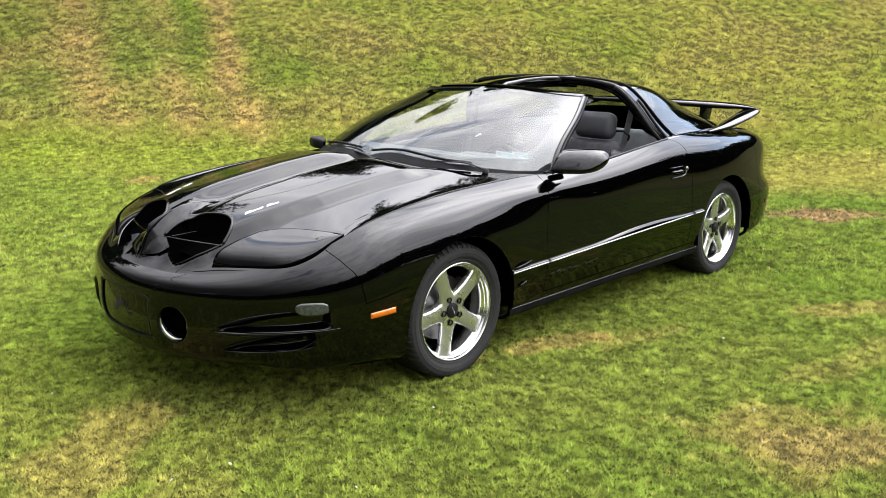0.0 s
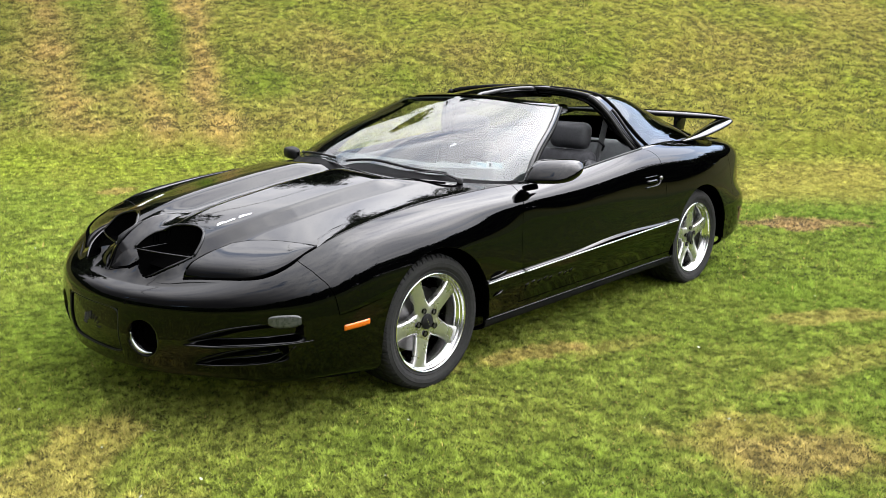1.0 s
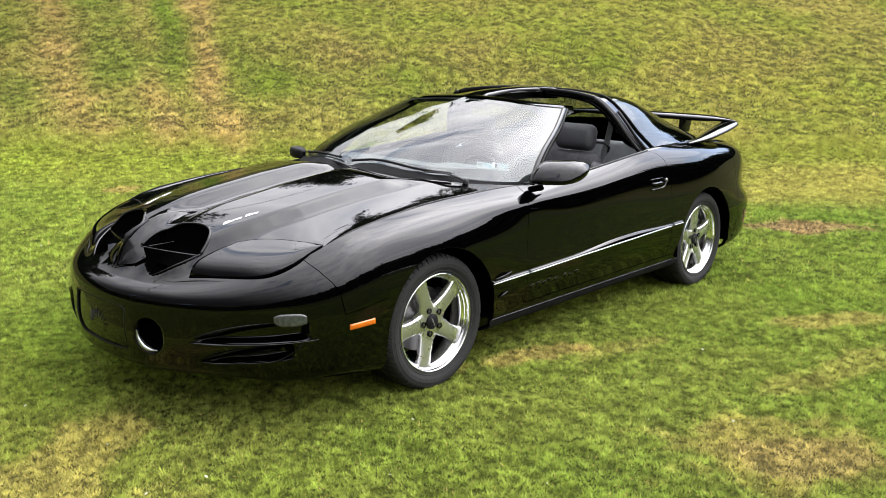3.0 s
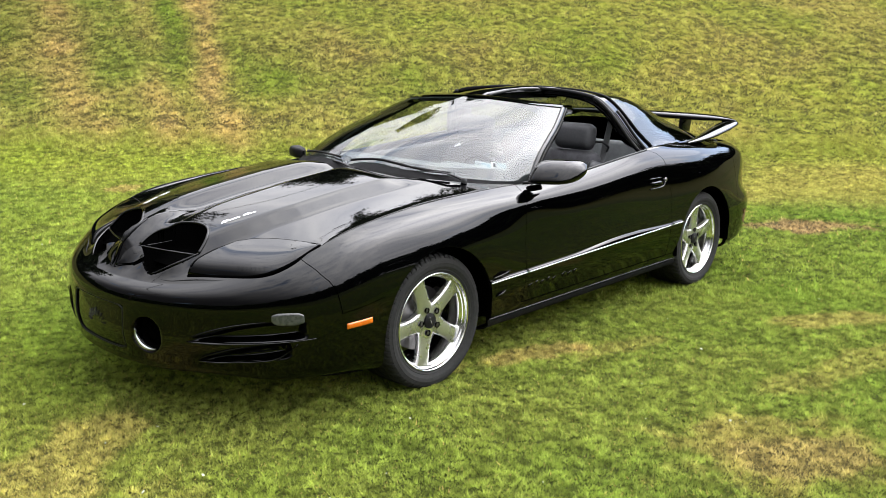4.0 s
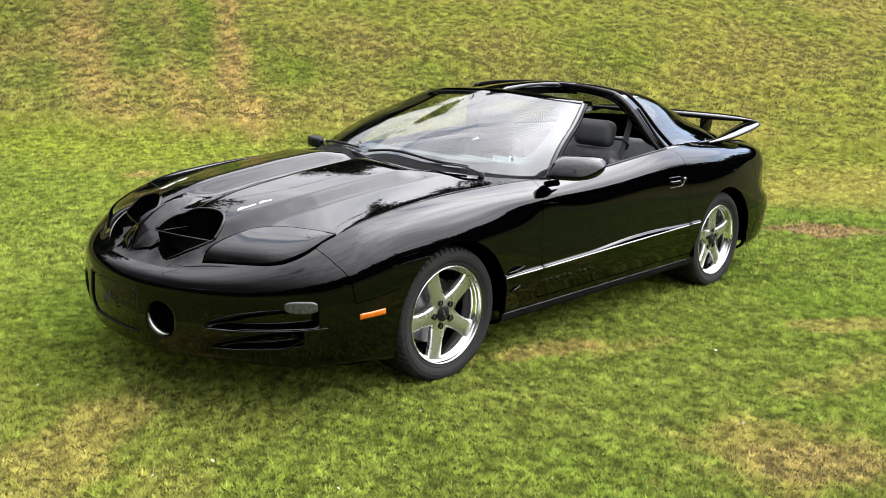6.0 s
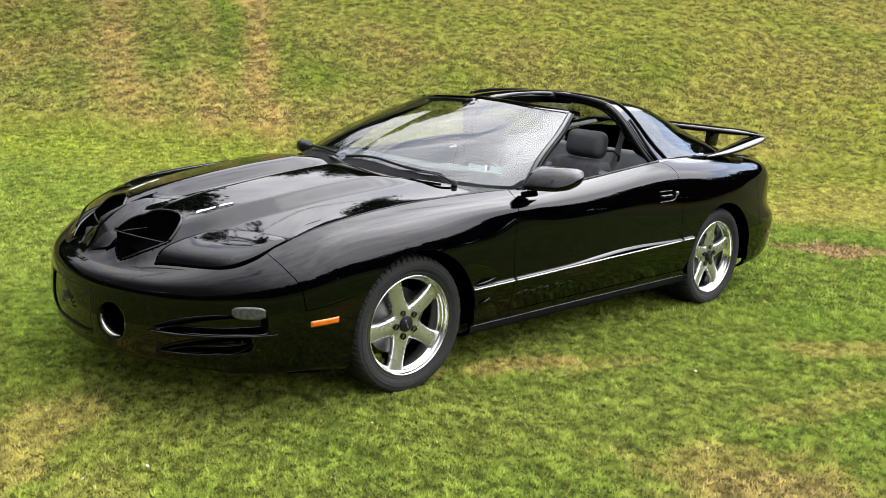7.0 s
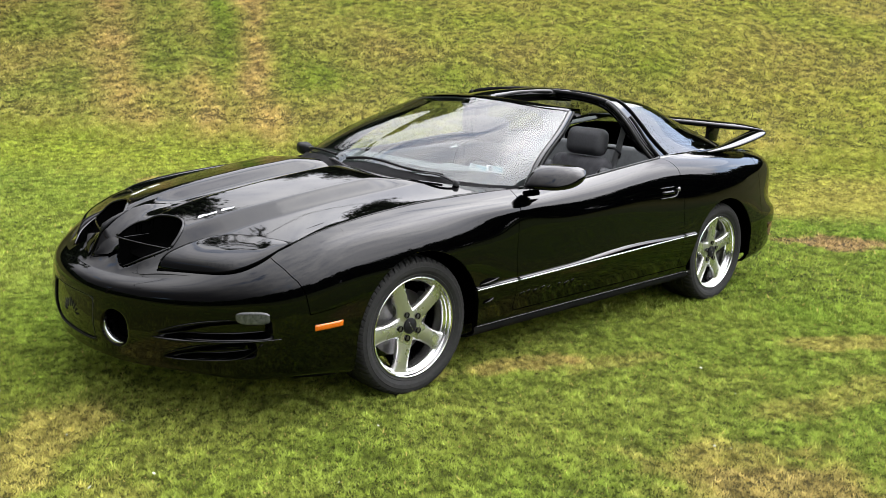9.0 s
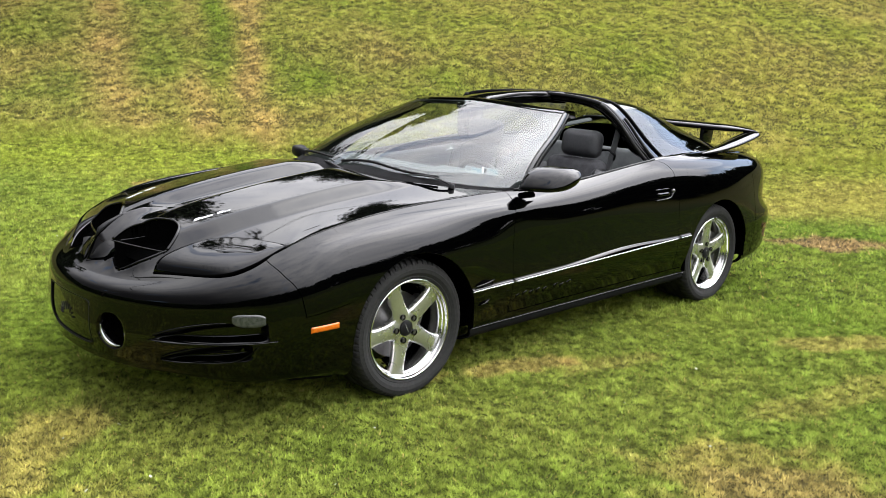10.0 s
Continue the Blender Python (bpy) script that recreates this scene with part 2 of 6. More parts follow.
# Stations round the half car from the middle of the nose to the middle of the tail:
# plan outline (x, y), then nine levels from the lower lip to the top edge as (height, distance inwards).
FRONT_LOW = ((0.165, 0.10), (0.185, 0.05), (0.25, 0.014))
CHIN = ((0.195, 0.26), (0.226, 0.10), (0.260, 0.026))
CHIN_SIDE = ((0.18, 0.20), (0.21, 0.085), (0.252, 0.022))
SILL = ((0.17, 0.15), (0.195, 0.065), (0.25, 0.028))
STATIONS = [
    ((2.475, 0.00), (*CHIN, (0.34, 0.006), (0.43, 0.0), (0.505, 0.006), (0.548, 0.015), (0.576, 0.037), (0.594, 0.072))),
    ((2.455, 0.22), (*CHIN, (0.34, 0.006), (0.43, 0.0), (0.505, 0.006), (0.548, 0.015), (0.576, 0.037), (0.594, 0.072))),
    ((2.385, 0.44), (*CHIN, (0.34, 0.006), (0.43, 0.0), (0.51, 0.006), (0.553, 0.015), (0.582, 0.038), (0.602, 0.076))),
    ((2.270, 0.64), (*CHIN, (0.34, 0.006), (0.44, 0.0), (0.52, 0.005), (0.566, 0.016), (0.602, 0.042), (0.630, 0.086))),
    ((2.140, 0.79), (*CHIN_SIDE, (0.34, 0.006), (0.45, 0.0), (0.54, 0.006), (0.592, 0.020), (0.640, 0.052), (0.676, 0.10))),
    ((2.010, 0.885), (*CHIN_SIDE, (0.345, 0.006), (0.46, 0.0), (0.565, 0.009), (0.63, 0.028), (0.685, 0.066), (0.72, 0.115))),
    ((1.860, 0.938), (*CHIN_SIDE, (0.35, 0.006), (0.47, 0.0), (0.60, 0.012), (0.68, 0.04), (0.735, 0.085), (0.766, 0.137))),
    ((1.600, 0.953), (*FRONT_LOW, (0.36, 0.003), (0.50, 0.0), (0.64, 0.012), (0.73, 0.044), (0.785, 0.09), (0.815, 0.155))),
    ((1.284, 0.957), (*FRONT_LOW, (0.37, 0.006), (0.52, 0.0), (0.665, 0.012), (0.765, 0.05), (0.82, 0.105), (0.848, 0.17))),
    ((0.950, 0.952), (*SILL, (0.36, 0.010), (0.49, 0.004), (0.64, 0.010), (0.76, 0.036), (0.83, 0.085), (0.864, 0.165))),
    ((0.700, 0.949), (*SILL, (0.36, 0.009), (0.465, 0.0), (0.62, 0.011), (0.75, 0.027), (0.83, 0.064), (0.872, 0.15))),
    ((0.300, 0.947), (*SILL, (0.36, 0.009), (0.465, 0.0), (0.62, 0.012), (0.75, 0.026), (0.835, 0.060), (0.876, 0.115))),
    ((-0.20, 0.946), (*SILL, (0.36, 0.009), (0.475, 0.0), (0.63, 0.012), (0.775, 0.030), (0.865, 0.066), (0.912, 0.11))),
    ((-0.75, 0.947), (*SILL, (0.37, 0.008), (0.49, 0.0), (0.66, 0.012), (0.81, 0.038), (0.91, 0.08), (0.956, 0.125))),
    ((-1.284, 0.955), (*SILL, (0.38, 0.004), (0.52, 0.0), (0.70, 0.012), (0.84, 0.05), (0.92, 0.11), (0.955, 0.195))),
    ((-1.70, 0.940), ((0.19, 0.10), (0.21, 0.05), (0.27, 0.015), (0.40, 0), (0.53, 0), (0.68, 0.022), (0.82, 0.06), (0.90, 0.12), (0.935, 0.20))),
    ((-2.03, 0.885), ((0.22, 0.10), (0.24, 0.05), (0.30, 0.015), (0.42, 0), (0.525, 0.004), (0.62, 0.045), (0.79, 0.06), (0.872, 0.11), (0.905, 0.18))),
    ((-2.24, 0.745), ((0.24, 0.10), (0.26, 0.05), (0.32, 0.015), (0.43, 0), (0.525, 0.004), (0.62, 0.055), (0.78, 0.065), (0.858, 0.11), (0.89, 0.17))),
    ((-2.36, 0.42), ((0.25, 0.10), (0.27, 0.05), (0.33, 0.015), (0.45, 0), (0.53, 0.004), (0.62, 0.055), (0.77, 0.065), (0.848, 0.10), (0.88, 0.16))),
    ((-2.395, 0.00), ((0.25, 0.10), (0.27, 0.05), (0.33, 0.015), (0.45, 0), (0.53, 0.004), (0.62, 0.055), (0.77, 0.065), (0.848, 0.10), (0.88, 0.16))),
]


def mirrored_ends(values, sign):
    return [sign * values[2], sign * values[1], *values, sign * values[-2], sign * values[-3]]


_px = mirrored_ends([s[0][0] for s in STATIONS], 1)
_py = mirrored_ends([s[0][1] for s in STATIONS], -1)
_ku = np.concatenate([[0], np.cumsum(np.hypot(np.diff(_px), np.diff(_py)))])
_ku = _ku - _ku[2]
U_END = float(_ku[-3])
_lz = np.array([mirrored_ends([s[1][k][0] for s in STATIONS], 1) for k in range(9)]).T
_ld = np.array([mirrored_ends([s[1][k][1] for s in STATIONS], 1) for k in range(9)]).T
LEVELS = np.array([0, 0.04, 0.12, 0.25, 0.42, 0.62, 0.79, 0.91, 1.0])


def plan(u):
    b, e = spline_matrix(_ku, u), 1e-3
    b2 = spline_matrix(_ku, np.asarray(u) + e)
    x, y = b @ _px, b @ _py
    tx, ty = b2 @ _px - x, b2 @ _py - y
    n = np.hypot(tx, ty)
    return x, y, ty / n, -tx / n      # with the outward normal


def u_at(x):
    """The station at which the side of the car passes x."""
    us = np.linspace(0, U_END, 2000)
    xs = plan(us)[0]
    return float(us[np.argmin(abs(xs - x))])


def band(u, v, dent=None):
    """Points of the flank for arrays u (n) and v (n, m). dent(x, y, z, u) gives a further distance inwards."""
    u, v = np.asarray(u, float), np.asarray(v, float)
    x, y, nx, ny = plan(u)
    b = spline_matrix(_ku, u)
    zk, dk = b @ _lz, b @ _ld
    s = spline_matrix(LEVELS, v.ravel()).reshape(*v.shape, 9)
    z, d = np.einsum("nmk,nk->nm", s, zk), np.einsum("nmk,nk->nm", s, dk)
    if dent is not None:
        d = d + dent(u[:, None] + 0 * z, z)
    return np.stack([x[:, None] - nx[:, None] * d, y[:, None] - ny[:, None] * d, z], -1)


def band_at(u, v, dent=None):
    """Points of the flank for arrays u and v of one shape."""
    return band(u.ravel(), v.ravel()[:, None], (lambda a, z: dent(a, z)) if dent else None).reshape(*u.shape, 3)


def v_at(u, z):
    """The level at which the flank reaches height z, for each station."""
    grid = np.linspace(0, 1, 400)
    zz = band(u, np.tile(grid, (len(u), 1)))[..., 2]
    z = np.broadcast_to(z, len(u))
    return np.array([np.interp(a, row, grid) for a, row in zip(z, zz)])


def coons(front, back, centre, side):
    """A patch between four edge curves: front and back run from the middle outwards, centre and side from front to back."""
    n, m = len(centre), len(front)
    t, s = np.linspace(0, 1, n)[:, None, None], np.linspace(0, 1, m)[None, :, None]
    f, b, c, d = front[None], back[None], centre[:, None], side[:, None]
    return ((1 - t) * f + t * b + (1 - s) * c + s * d
            - ((1 - t) * (1 - s) * front[0] + (1 - t) * s * front[-1] + t * (1 - s) * back[0] + t * s * back[-1]))


def curve(points, n):
    """n points along a smooth curve through the given ones, evenly spread."""
    p = np.array(points, float)
    k = np.concatenate([[0], np.cumsum(np.linalg.norm(np.diff(p, axis=0), axis=1))])
    return spline_matrix(k, np.linspace(0, k[-1], n)) @ p


U_LID = u_at(1.86)
U_COWL = u_at(0.53)


def deck(n=150, m=150):
    """The hood between the nose, the fender seam and the cowl, with its twin raised scoops and their openings."""
    front = band(np.linspace(0, U_LID, m), np.ones((m, 1)))[:, 0]
    side = band(np.linspace(U_LID, U_COWL, n), np.ones((n, 1)))[:, 0]
    back = curve([(1.09, 0, 0.922), (1.07, 0.2, 0.921), (1.005, 0.42, 0.914), (0.865, 0.63, 0.898), (0.72, 0.745, 0.885), tuple(side[-1])], m)
    mid = curve([(front[0][0], 0, front[0][2]), (2.335, 0, 0.645), (2.25, 0, 0.705), (2.1, 0, 0.768), (1.8, 0, 0.832), (1.45, 0, 0.88), (1.09, 0, 0.922)], n)
    mid[:, 1] = 0
    return coons(front, back, mid, side)


def hood_relief(x, y):
    """Height added to the plain hood: crown, twin scoops and the valley between them."""
    a = np.abs(y)
    long = step(2.42, 2.12, x) * step(0.93, 1.25, x)
    edge = np.interp(x, [1.0, 1.42, 1.72, 1.97, 2.2, 2.4], [0.545, 0.515, 0.50, 0.465, 0.41, 0.36])
    q = (edge - a) / 0.065
    ramp_ = 0.07 * (np.logaddexp(0, q / 0.07) - np.logaddexp(0, (q - 1) / 0.07))
    hump = 0.044 * ramp_ * step(0.03, 0.17, a) * long
    crown = 0.012 * step(2.4, 1.9, x) * step(0.95, 1.5, x) * np.cos(np.clip(a / 0.8, 0, 1) * np.pi / 2)
    valley = -0.014 * np.exp(-(a / 0.07) ** 2) * long
    beak = 0.078 * np.clip(1 - a / 0.118, 0, 1) * np.clip((2.388 - x) / 0.082, 0, 1) * step(1.9, 2.2, x)
    hollow = -0.004 * np.exp(-(((x - 2.235) / 0.10) ** 2 + ((a - 0.54) / 0.16) ** 2))
    hollow = hollow - 0.006 * np.exp(-(((x - 2.345) / 0.035) ** 2 + ((a - 0.10) / 0.055) ** 2))
    return hump + crown + valley + beak + hollow


SCOOP = [(2.283, 0.078), (2.243, 0.079), (2.196, 0.092), (2.149, 0.135), (2.108, 0.20), (2.088, 0.27), (2.098, 0.325), (2.135, 0.368), (2.187, 0.386),
         (2.254, 0.352), (2.321, 0.286), (2.342, 0.254), (2.333, 0.210), (2.308, 0.135)]
SCOOP_EDGE = np.concatenate([curve([(*q, 0) for q in SCOOP[:9]], 60), curve([(*q, 0) for q in SCOOP[8:12]], 20)[1:], curve([(*q, 0) for q in (*SCOOP[11:], SCOOP[0])], 30)[1:-1]])[:, :2]


def scoop_distance(x, a):
    """Distance to the outline of a scoop opening, negative inside it."""
    x, a = np.asarray(x, float), np.asarray(a, float)
    inside, near = np.zeros(x.shape, bool), np.full(x.shape, 9.0)
    for (x0, y0), (x1, y1) in zip(SCOOP_EDGE, np.roll(SCOOP_EDGE, -1, axis=0)):
        inside ^= ((y0 > a) != (y1 > a)) & (x < (x1 - x0) * (a - y0) / (y1 - y0 + 1e-12) + x0)
        t = np.clip(((x - x0) * (x1 - x0) + (a - y0) * (y1 - y0)) / ((x1 - x0) ** 2 + (y1 - y0) ** 2 + 1e-12), 0, 1)
        near = np.minimum(near, np.hypot(x - x0 - t * (x1 - x0), a - y0 - t * (y1 - y0)))
    return np.where(inside, -near, near)


SCOOP_MAP = scoop_distance(*np.meshgrid(np.arange(2.05, 2.39, 0.001), np.arange(0.04, 0.43, 0.001), indexing="ij")).tolist()


def in_scoop(x, y):
    """Whether a place on the hood lies inside a scoop opening."""
    i, j = round((x - 2.05) * 1000), round((abs(y) - 0.04) * 1000)
    return 0 <= i < len(SCOOP_MAP) and 0 <= j < len(SCOOP_MAP[0]) and SCOOP_MAP[i][j] < 0


# ---- mesh helpers ----
BOTH = np.array([1, -1, 1])


def two_halves(grid):
    """A half-car grid, from the middle outwards, with its mirror image."""
    return np.concatenate([grid[:, ::-1] * BOTH, grid[:, 1:]], axis=1)


def mesh_object(name, mesh, mat, parent, label=""):
    ob = new(name, mesh)
    if mat is not None and not mesh.materials:
        mesh.materials.append(mat)
    if parent is not None:
        ob.parent = parent
    if label:
        tagged(ob, label)
    return ob


def part(name, bm, mat, parent, label="", smooth=True):
    """Links a bmesh as one mesh object under a thing or a part."""
    mesh = bpy.data.meshes.new(name)
    bmesh.ops.recalc_face_normals(bm, faces=bm.faces)
    bm.to_mesh(mesh)
    bm.free()
    if smooth:
        mesh.shade_smooth()
    return mesh_object(name, mesh, mat, parent, label)


def raw(name, verts, faces, mat, parent, label="", smooth=True):
    mesh = bpy.data.meshes.new(name)
    mesh.from_pydata([tuple(map(float, v)) for v in verts], [], faces)
    mesh.update()
    if smooth:
        mesh.shade_smooth()
    return mesh_object(name, mesh, mat, parent, label)


def sheet(name, grids, mat, parent, label="", thick=0.006, keep=None, out=None, mirror=False):
    """One panel from one or more grids of points (n, m, 3), welded where they touch, given thickness inwards."""
    verts, faces, base = [], [], 0
    for g in grids:
        g = np.array(g, float)
        if mirror:
            g[..., 1] *= -1
        n, m = g.shape[:2]
        verts.extend(g.reshape(-1, 3).tolist())
        for i in range(n - 1):
            for j in range(m - 1):
                if keep is not None and not keep(*(g[i, j] + g[i + 1, j + 1]) / 2):
                    continue
                a = base + i * m + j
                faces.append((a, a + 1, a + m + 1, a + m))
        base += n * m
    bm = bmesh.new()
    vs = [bm.verts.new(v) for v in verts]
    for f in faces:
        try:
            bm.faces.new([vs[i] for i in f])
        except ValueError:
            pass
    bmesh.ops.remove_doubles(bm, verts=bm.verts, dist=0.0006)
    loose = [v for v in bm.verts if not v.link_faces]
    bmesh.ops.delete(bm, geom=loose, context="VERTS")
    bm.verts.index_update()
    bmesh.ops.recalc_face_normals(bm, faces=bm.faces)
    away = Vector(out) if out is not None else Vector((0, -1 if mirror else 1, 0.6))
    total = sum((f.normal * f.calc_area() for f in bm.faces), Vector())
    if total.dot(away) < 0:
        bmesh.ops.reverse_faces(bm, faces=bm.faces)
    mesh = bpy.data.meshes.new(name)
    rims = {frozenset((e.verts[0].index, e.verts[1].index)) for e in bm.edges if e.is_boundary} if thick else ()
    bm.to_mesh(mesh)
    bm.free()
    mesh.shade_smooth()
    for e in mesh.edges if thick else ():
        if frozenset(e.vertices) in rims:
            e.use_edge_sharp = True
    ob = mesh_object(name, mesh, mat, parent, label)
    if thick:
        mod = ob.modifiers.new("thickness", "SOLIDIFY")
        mod.thickness, mod.offset = thick, -1
        if mat is PAINT:
            mesh.materials.append(CAVITY)
            mod.material_offset_rim = 1
    return ob


def box(bm, size, at=(0, 0, 0), rot=(0, 0, 0), bevel=0.0, segments=2, taper=1.0):
    made = bmesh.ops.create_cube(bm, size=1.0)["verts"]
    for v in made:
        k = taper if v.co.z > 0 else 1.0
        v.co = Vector((v.co.x * size[0] * k, v.co.y * size[1] * k, v.co.z * size[2]))
    if bevel:
        edges = list({e for v in made for e in v.link_edges})
        got = bmesh.ops.bevel(bm, geom=edges, offset=bevel, segments=segments, profile=0.5, affect="EDGES")
        made = list({v for f in got["faces"] for v in f.verts} | {v for v in made if v.is_valid})
        seen, stack = set(made), list(made)
        while stack:
            for e in stack.pop().link_edges:
                for w in e.verts:
                    if w not in seen:
                        seen.add(w)
                        stack.append(w)
        made = list(seen)
    bmesh.ops.transform(bm, matrix=pose(*at, *rot), verts=made)
    return made


def tube(points, radius, closed=False, sides=8, flat=1.0):
    """A rod of round or flattened section along a line of points."""
    p = np.array(points, float)
    n = len(p)
    r = np.broadcast_to(radius, n)
    bm, rings = bmesh.new(), []
    for i in range(n):
        a, b = (p[i - 1], p[(i + 1) % n]) if closed else (p[max(i - 1, 0)], p[min(i + 1, n - 1)])
        d = Vector(b - a).normalized()
        up = Vector((0, 0, 1)) if abs(d.z) < 0.95 else Vector((1, 0, 0))
        s = d.cross(up).normalized()
        w = s.cross(d).normalized()
        rings.append([bm.verts.new(Vector(p[i]) + (s * math.cos(k) + w * math.sin(k) * flat) * float(r[i]))
                      for k in np.linspace(0, 2 * math.pi, sides, endpoint=False)])
    for i in range(n if closed else n - 1):
        a, b = rings[i], rings[(i + 1) % n]
        for k in range(sides):
            bm.faces.new((a[k], a[(k + 1) % sides], b[(k + 1) % sides], b[k]))
    if not closed:
        bm.faces.new(rings[0])
        bm.faces.new(rings[-1])
    return bm


def lathe(profile, sides=64, axis="y"):
    """A body turned about the y axis from (radius, y) pairs; closed round."""
    bm, rings = bmesh.new(), []
    for r, y in profile:
        rings.append([bm.verts.new((r * math.cos(a), y, r * math.sin(a))) for a in np.linspace(0, 2 * math.pi, sides, endpoint=False)])
    for a, b in zip(rings, rings[1:]):
        for k in range(sides):
            bm.faces.new((a[k], a[(k + 1) % sides], b[(k + 1) % sides], b[k]))
    return bm


def disc(bm, r, y, sides=32, at=(0, 0)):
    vs = [bm.verts.new((at[0] + r * math.cos(a), y, at[1] + r * math.sin(a))) for a in np.linspace(0, 2 * math.pi, sides, endpoint=False)]
    return bm.faces.new(vs)


# ---- the car ----
car = tagged(new("sports_car"), "glossy black two-door sports coupe with open roof, parked on the lawn", "car")
SIDES = ((False, 1), (True, -1))
GAP = 0.0019
WX, WZ, WR, ARCH = 1.284, 0.315, 0.322, 0.362

U_DOOR, U_DOOR_END = u_at(0.672), u_at(-0.80)
U_TAIL = u_at(-1.76)


def fog_dent(u, z):
    """Round lamp holes and the two slashes in the front bumper, as distances inwards."""
    r = np.hypot((u - 0.345), z - 0.392)
    hole = 0.075 * step(0.079, 0.066, r)
    out = hole
    for u0, u1, zl, zt, hi in ((0.535, 1.05, 0.392, 0.014, 0.088), (0.575, 0.985, 0.306, 0.026, 0.074)):
        t = np.clip((u - u0) / (u1 - u0), 0, 1)
        low = zl + zt * t ** 2
        top = low + hi * np.sin(np.clip(t, 0, 1) ** 0.8 * np.pi * 0.62)
        inside = step(-0.002, 0.02, z - low) * step(0, 0.03, top - z) * step(u0, u0 + 0.03, u) * step(u1, u1 - 0.05, u)
        out = out + 0.055 * inside * (0.45 + 0.55 * t)
    # shallow panel round the plate mount
    edge = np.maximum(np.abs(u) / 0.215, np.abs(z - 0.402) / 0.098)
    out = out + 0.007 * step(1.0, 0.975, edge)
    return out


def strip_of(u0, u1, low, high, nu, nv=70, dent=None):
    """A piece of the flank between two stations and two levels; low and high are levels or functions of the stations."""
    u = np.linspace(u0, u1, nu)
    a = low(u) if callable(low) else np.full(nu, low)
    b = high(u) if callable(high) else np.full(nu, high)
    v = np.clip(np.linspace(0, 1, nv)[None], a[:, None], b[:, None])
    if callable(low) or callable(high):
        v = a[:, None] + (b - a)[:, None] * np.linspace(0, 1, nv)[None]
    return band(u, v, dent)


UU = np.linspace(u_at(2.1), u_at(-2.1), 1500)
UX = plan(UU)[0]


def over_wheel(xc, nv=70):
    th = np.linspace(0.0, math.pi, 57)
    xs = xc + ARCH * np.cos(th)
    us = np.interp(-xs, -UX, UU)
    low = v_at(us, np.maximum(WZ + ARCH * np.sin(th), 0.17))
    return band(us, np.clip(np.linspace(0, 1, nv)[None], low[:, None], 1.0))


def door_end(v):
    """Station of the door's rear edge, which sweeps forward below the window."""
    return np.interp(v, [0, 0.78, 0.88, 0.95, 1.0], DOOR_REAR)


DOOR_REAR = [u_at(q) for q in (-0.80, -0.80, -0.775, -0.73, -0.665)]


def door_start(v):
    """Station of the door's front edge, which leans back towards the pillar."""
    return np.interp(v, [0, 0.6, 0.8, 1.0], DOOR_FRONT)


DOOR_FRONT = [u_at(q) for q in (0.672, 0.668, 0.645, 0.602)]


def side_panel(start, end, low_z, nu, nv=70):
    """A piece of the flank from one edge to another, each a station or a function of the level, above a height."""
    f = np.linspace(0, 1, nu)
    a, b = (q(0.5) if callable(q) else q for q in (start, end))
    low = v_at(a + (b - a) * f, low_z)
    vv = low[:, None] + (1 - low)[:, None] * np.linspace(0, 1, nv)[None]
    first = start(vv) + GAP if callable(start) else start
    last = end(vv) - GAP if callable(end) else end
    return band_at(first + (last - first) * f[:, None], vv)


uA, uB, uC, uD = (float(np.interp(-q, -UX, UU)) for q in (WX + ARCH, WX - ARCH, -WX + ARCH, -WX - ARCH))
SEAM_V = 50 / 110


def seam_u(v):
    """Station of the slanted joint between the front bumper and the fender, level by level."""
    return np.interp(v, [0.455, 0.6, 0.72, 0.85, 0.94, 1.0], U_JOINT)


U_JOINT = [u_at(q) for q in (1.872, 1.888, 1.918, 1.962, 1.998, 2.02)]


def joined(u, low, high, nv, ahead, dent=None):
    """A piece of the flank ahead of or behind that joint."""
    v = low + (high - low) * np.linspace(0, 1, nv)
    uu, vv = np.meshgrid(u, v, indexing="ij")
    joint = seam_u(vv)
    uu = np.minimum(uu, joint - GAP) if ahead else np.maximum(uu, joint + GAP)
    return band_at(uu, vv, dent)


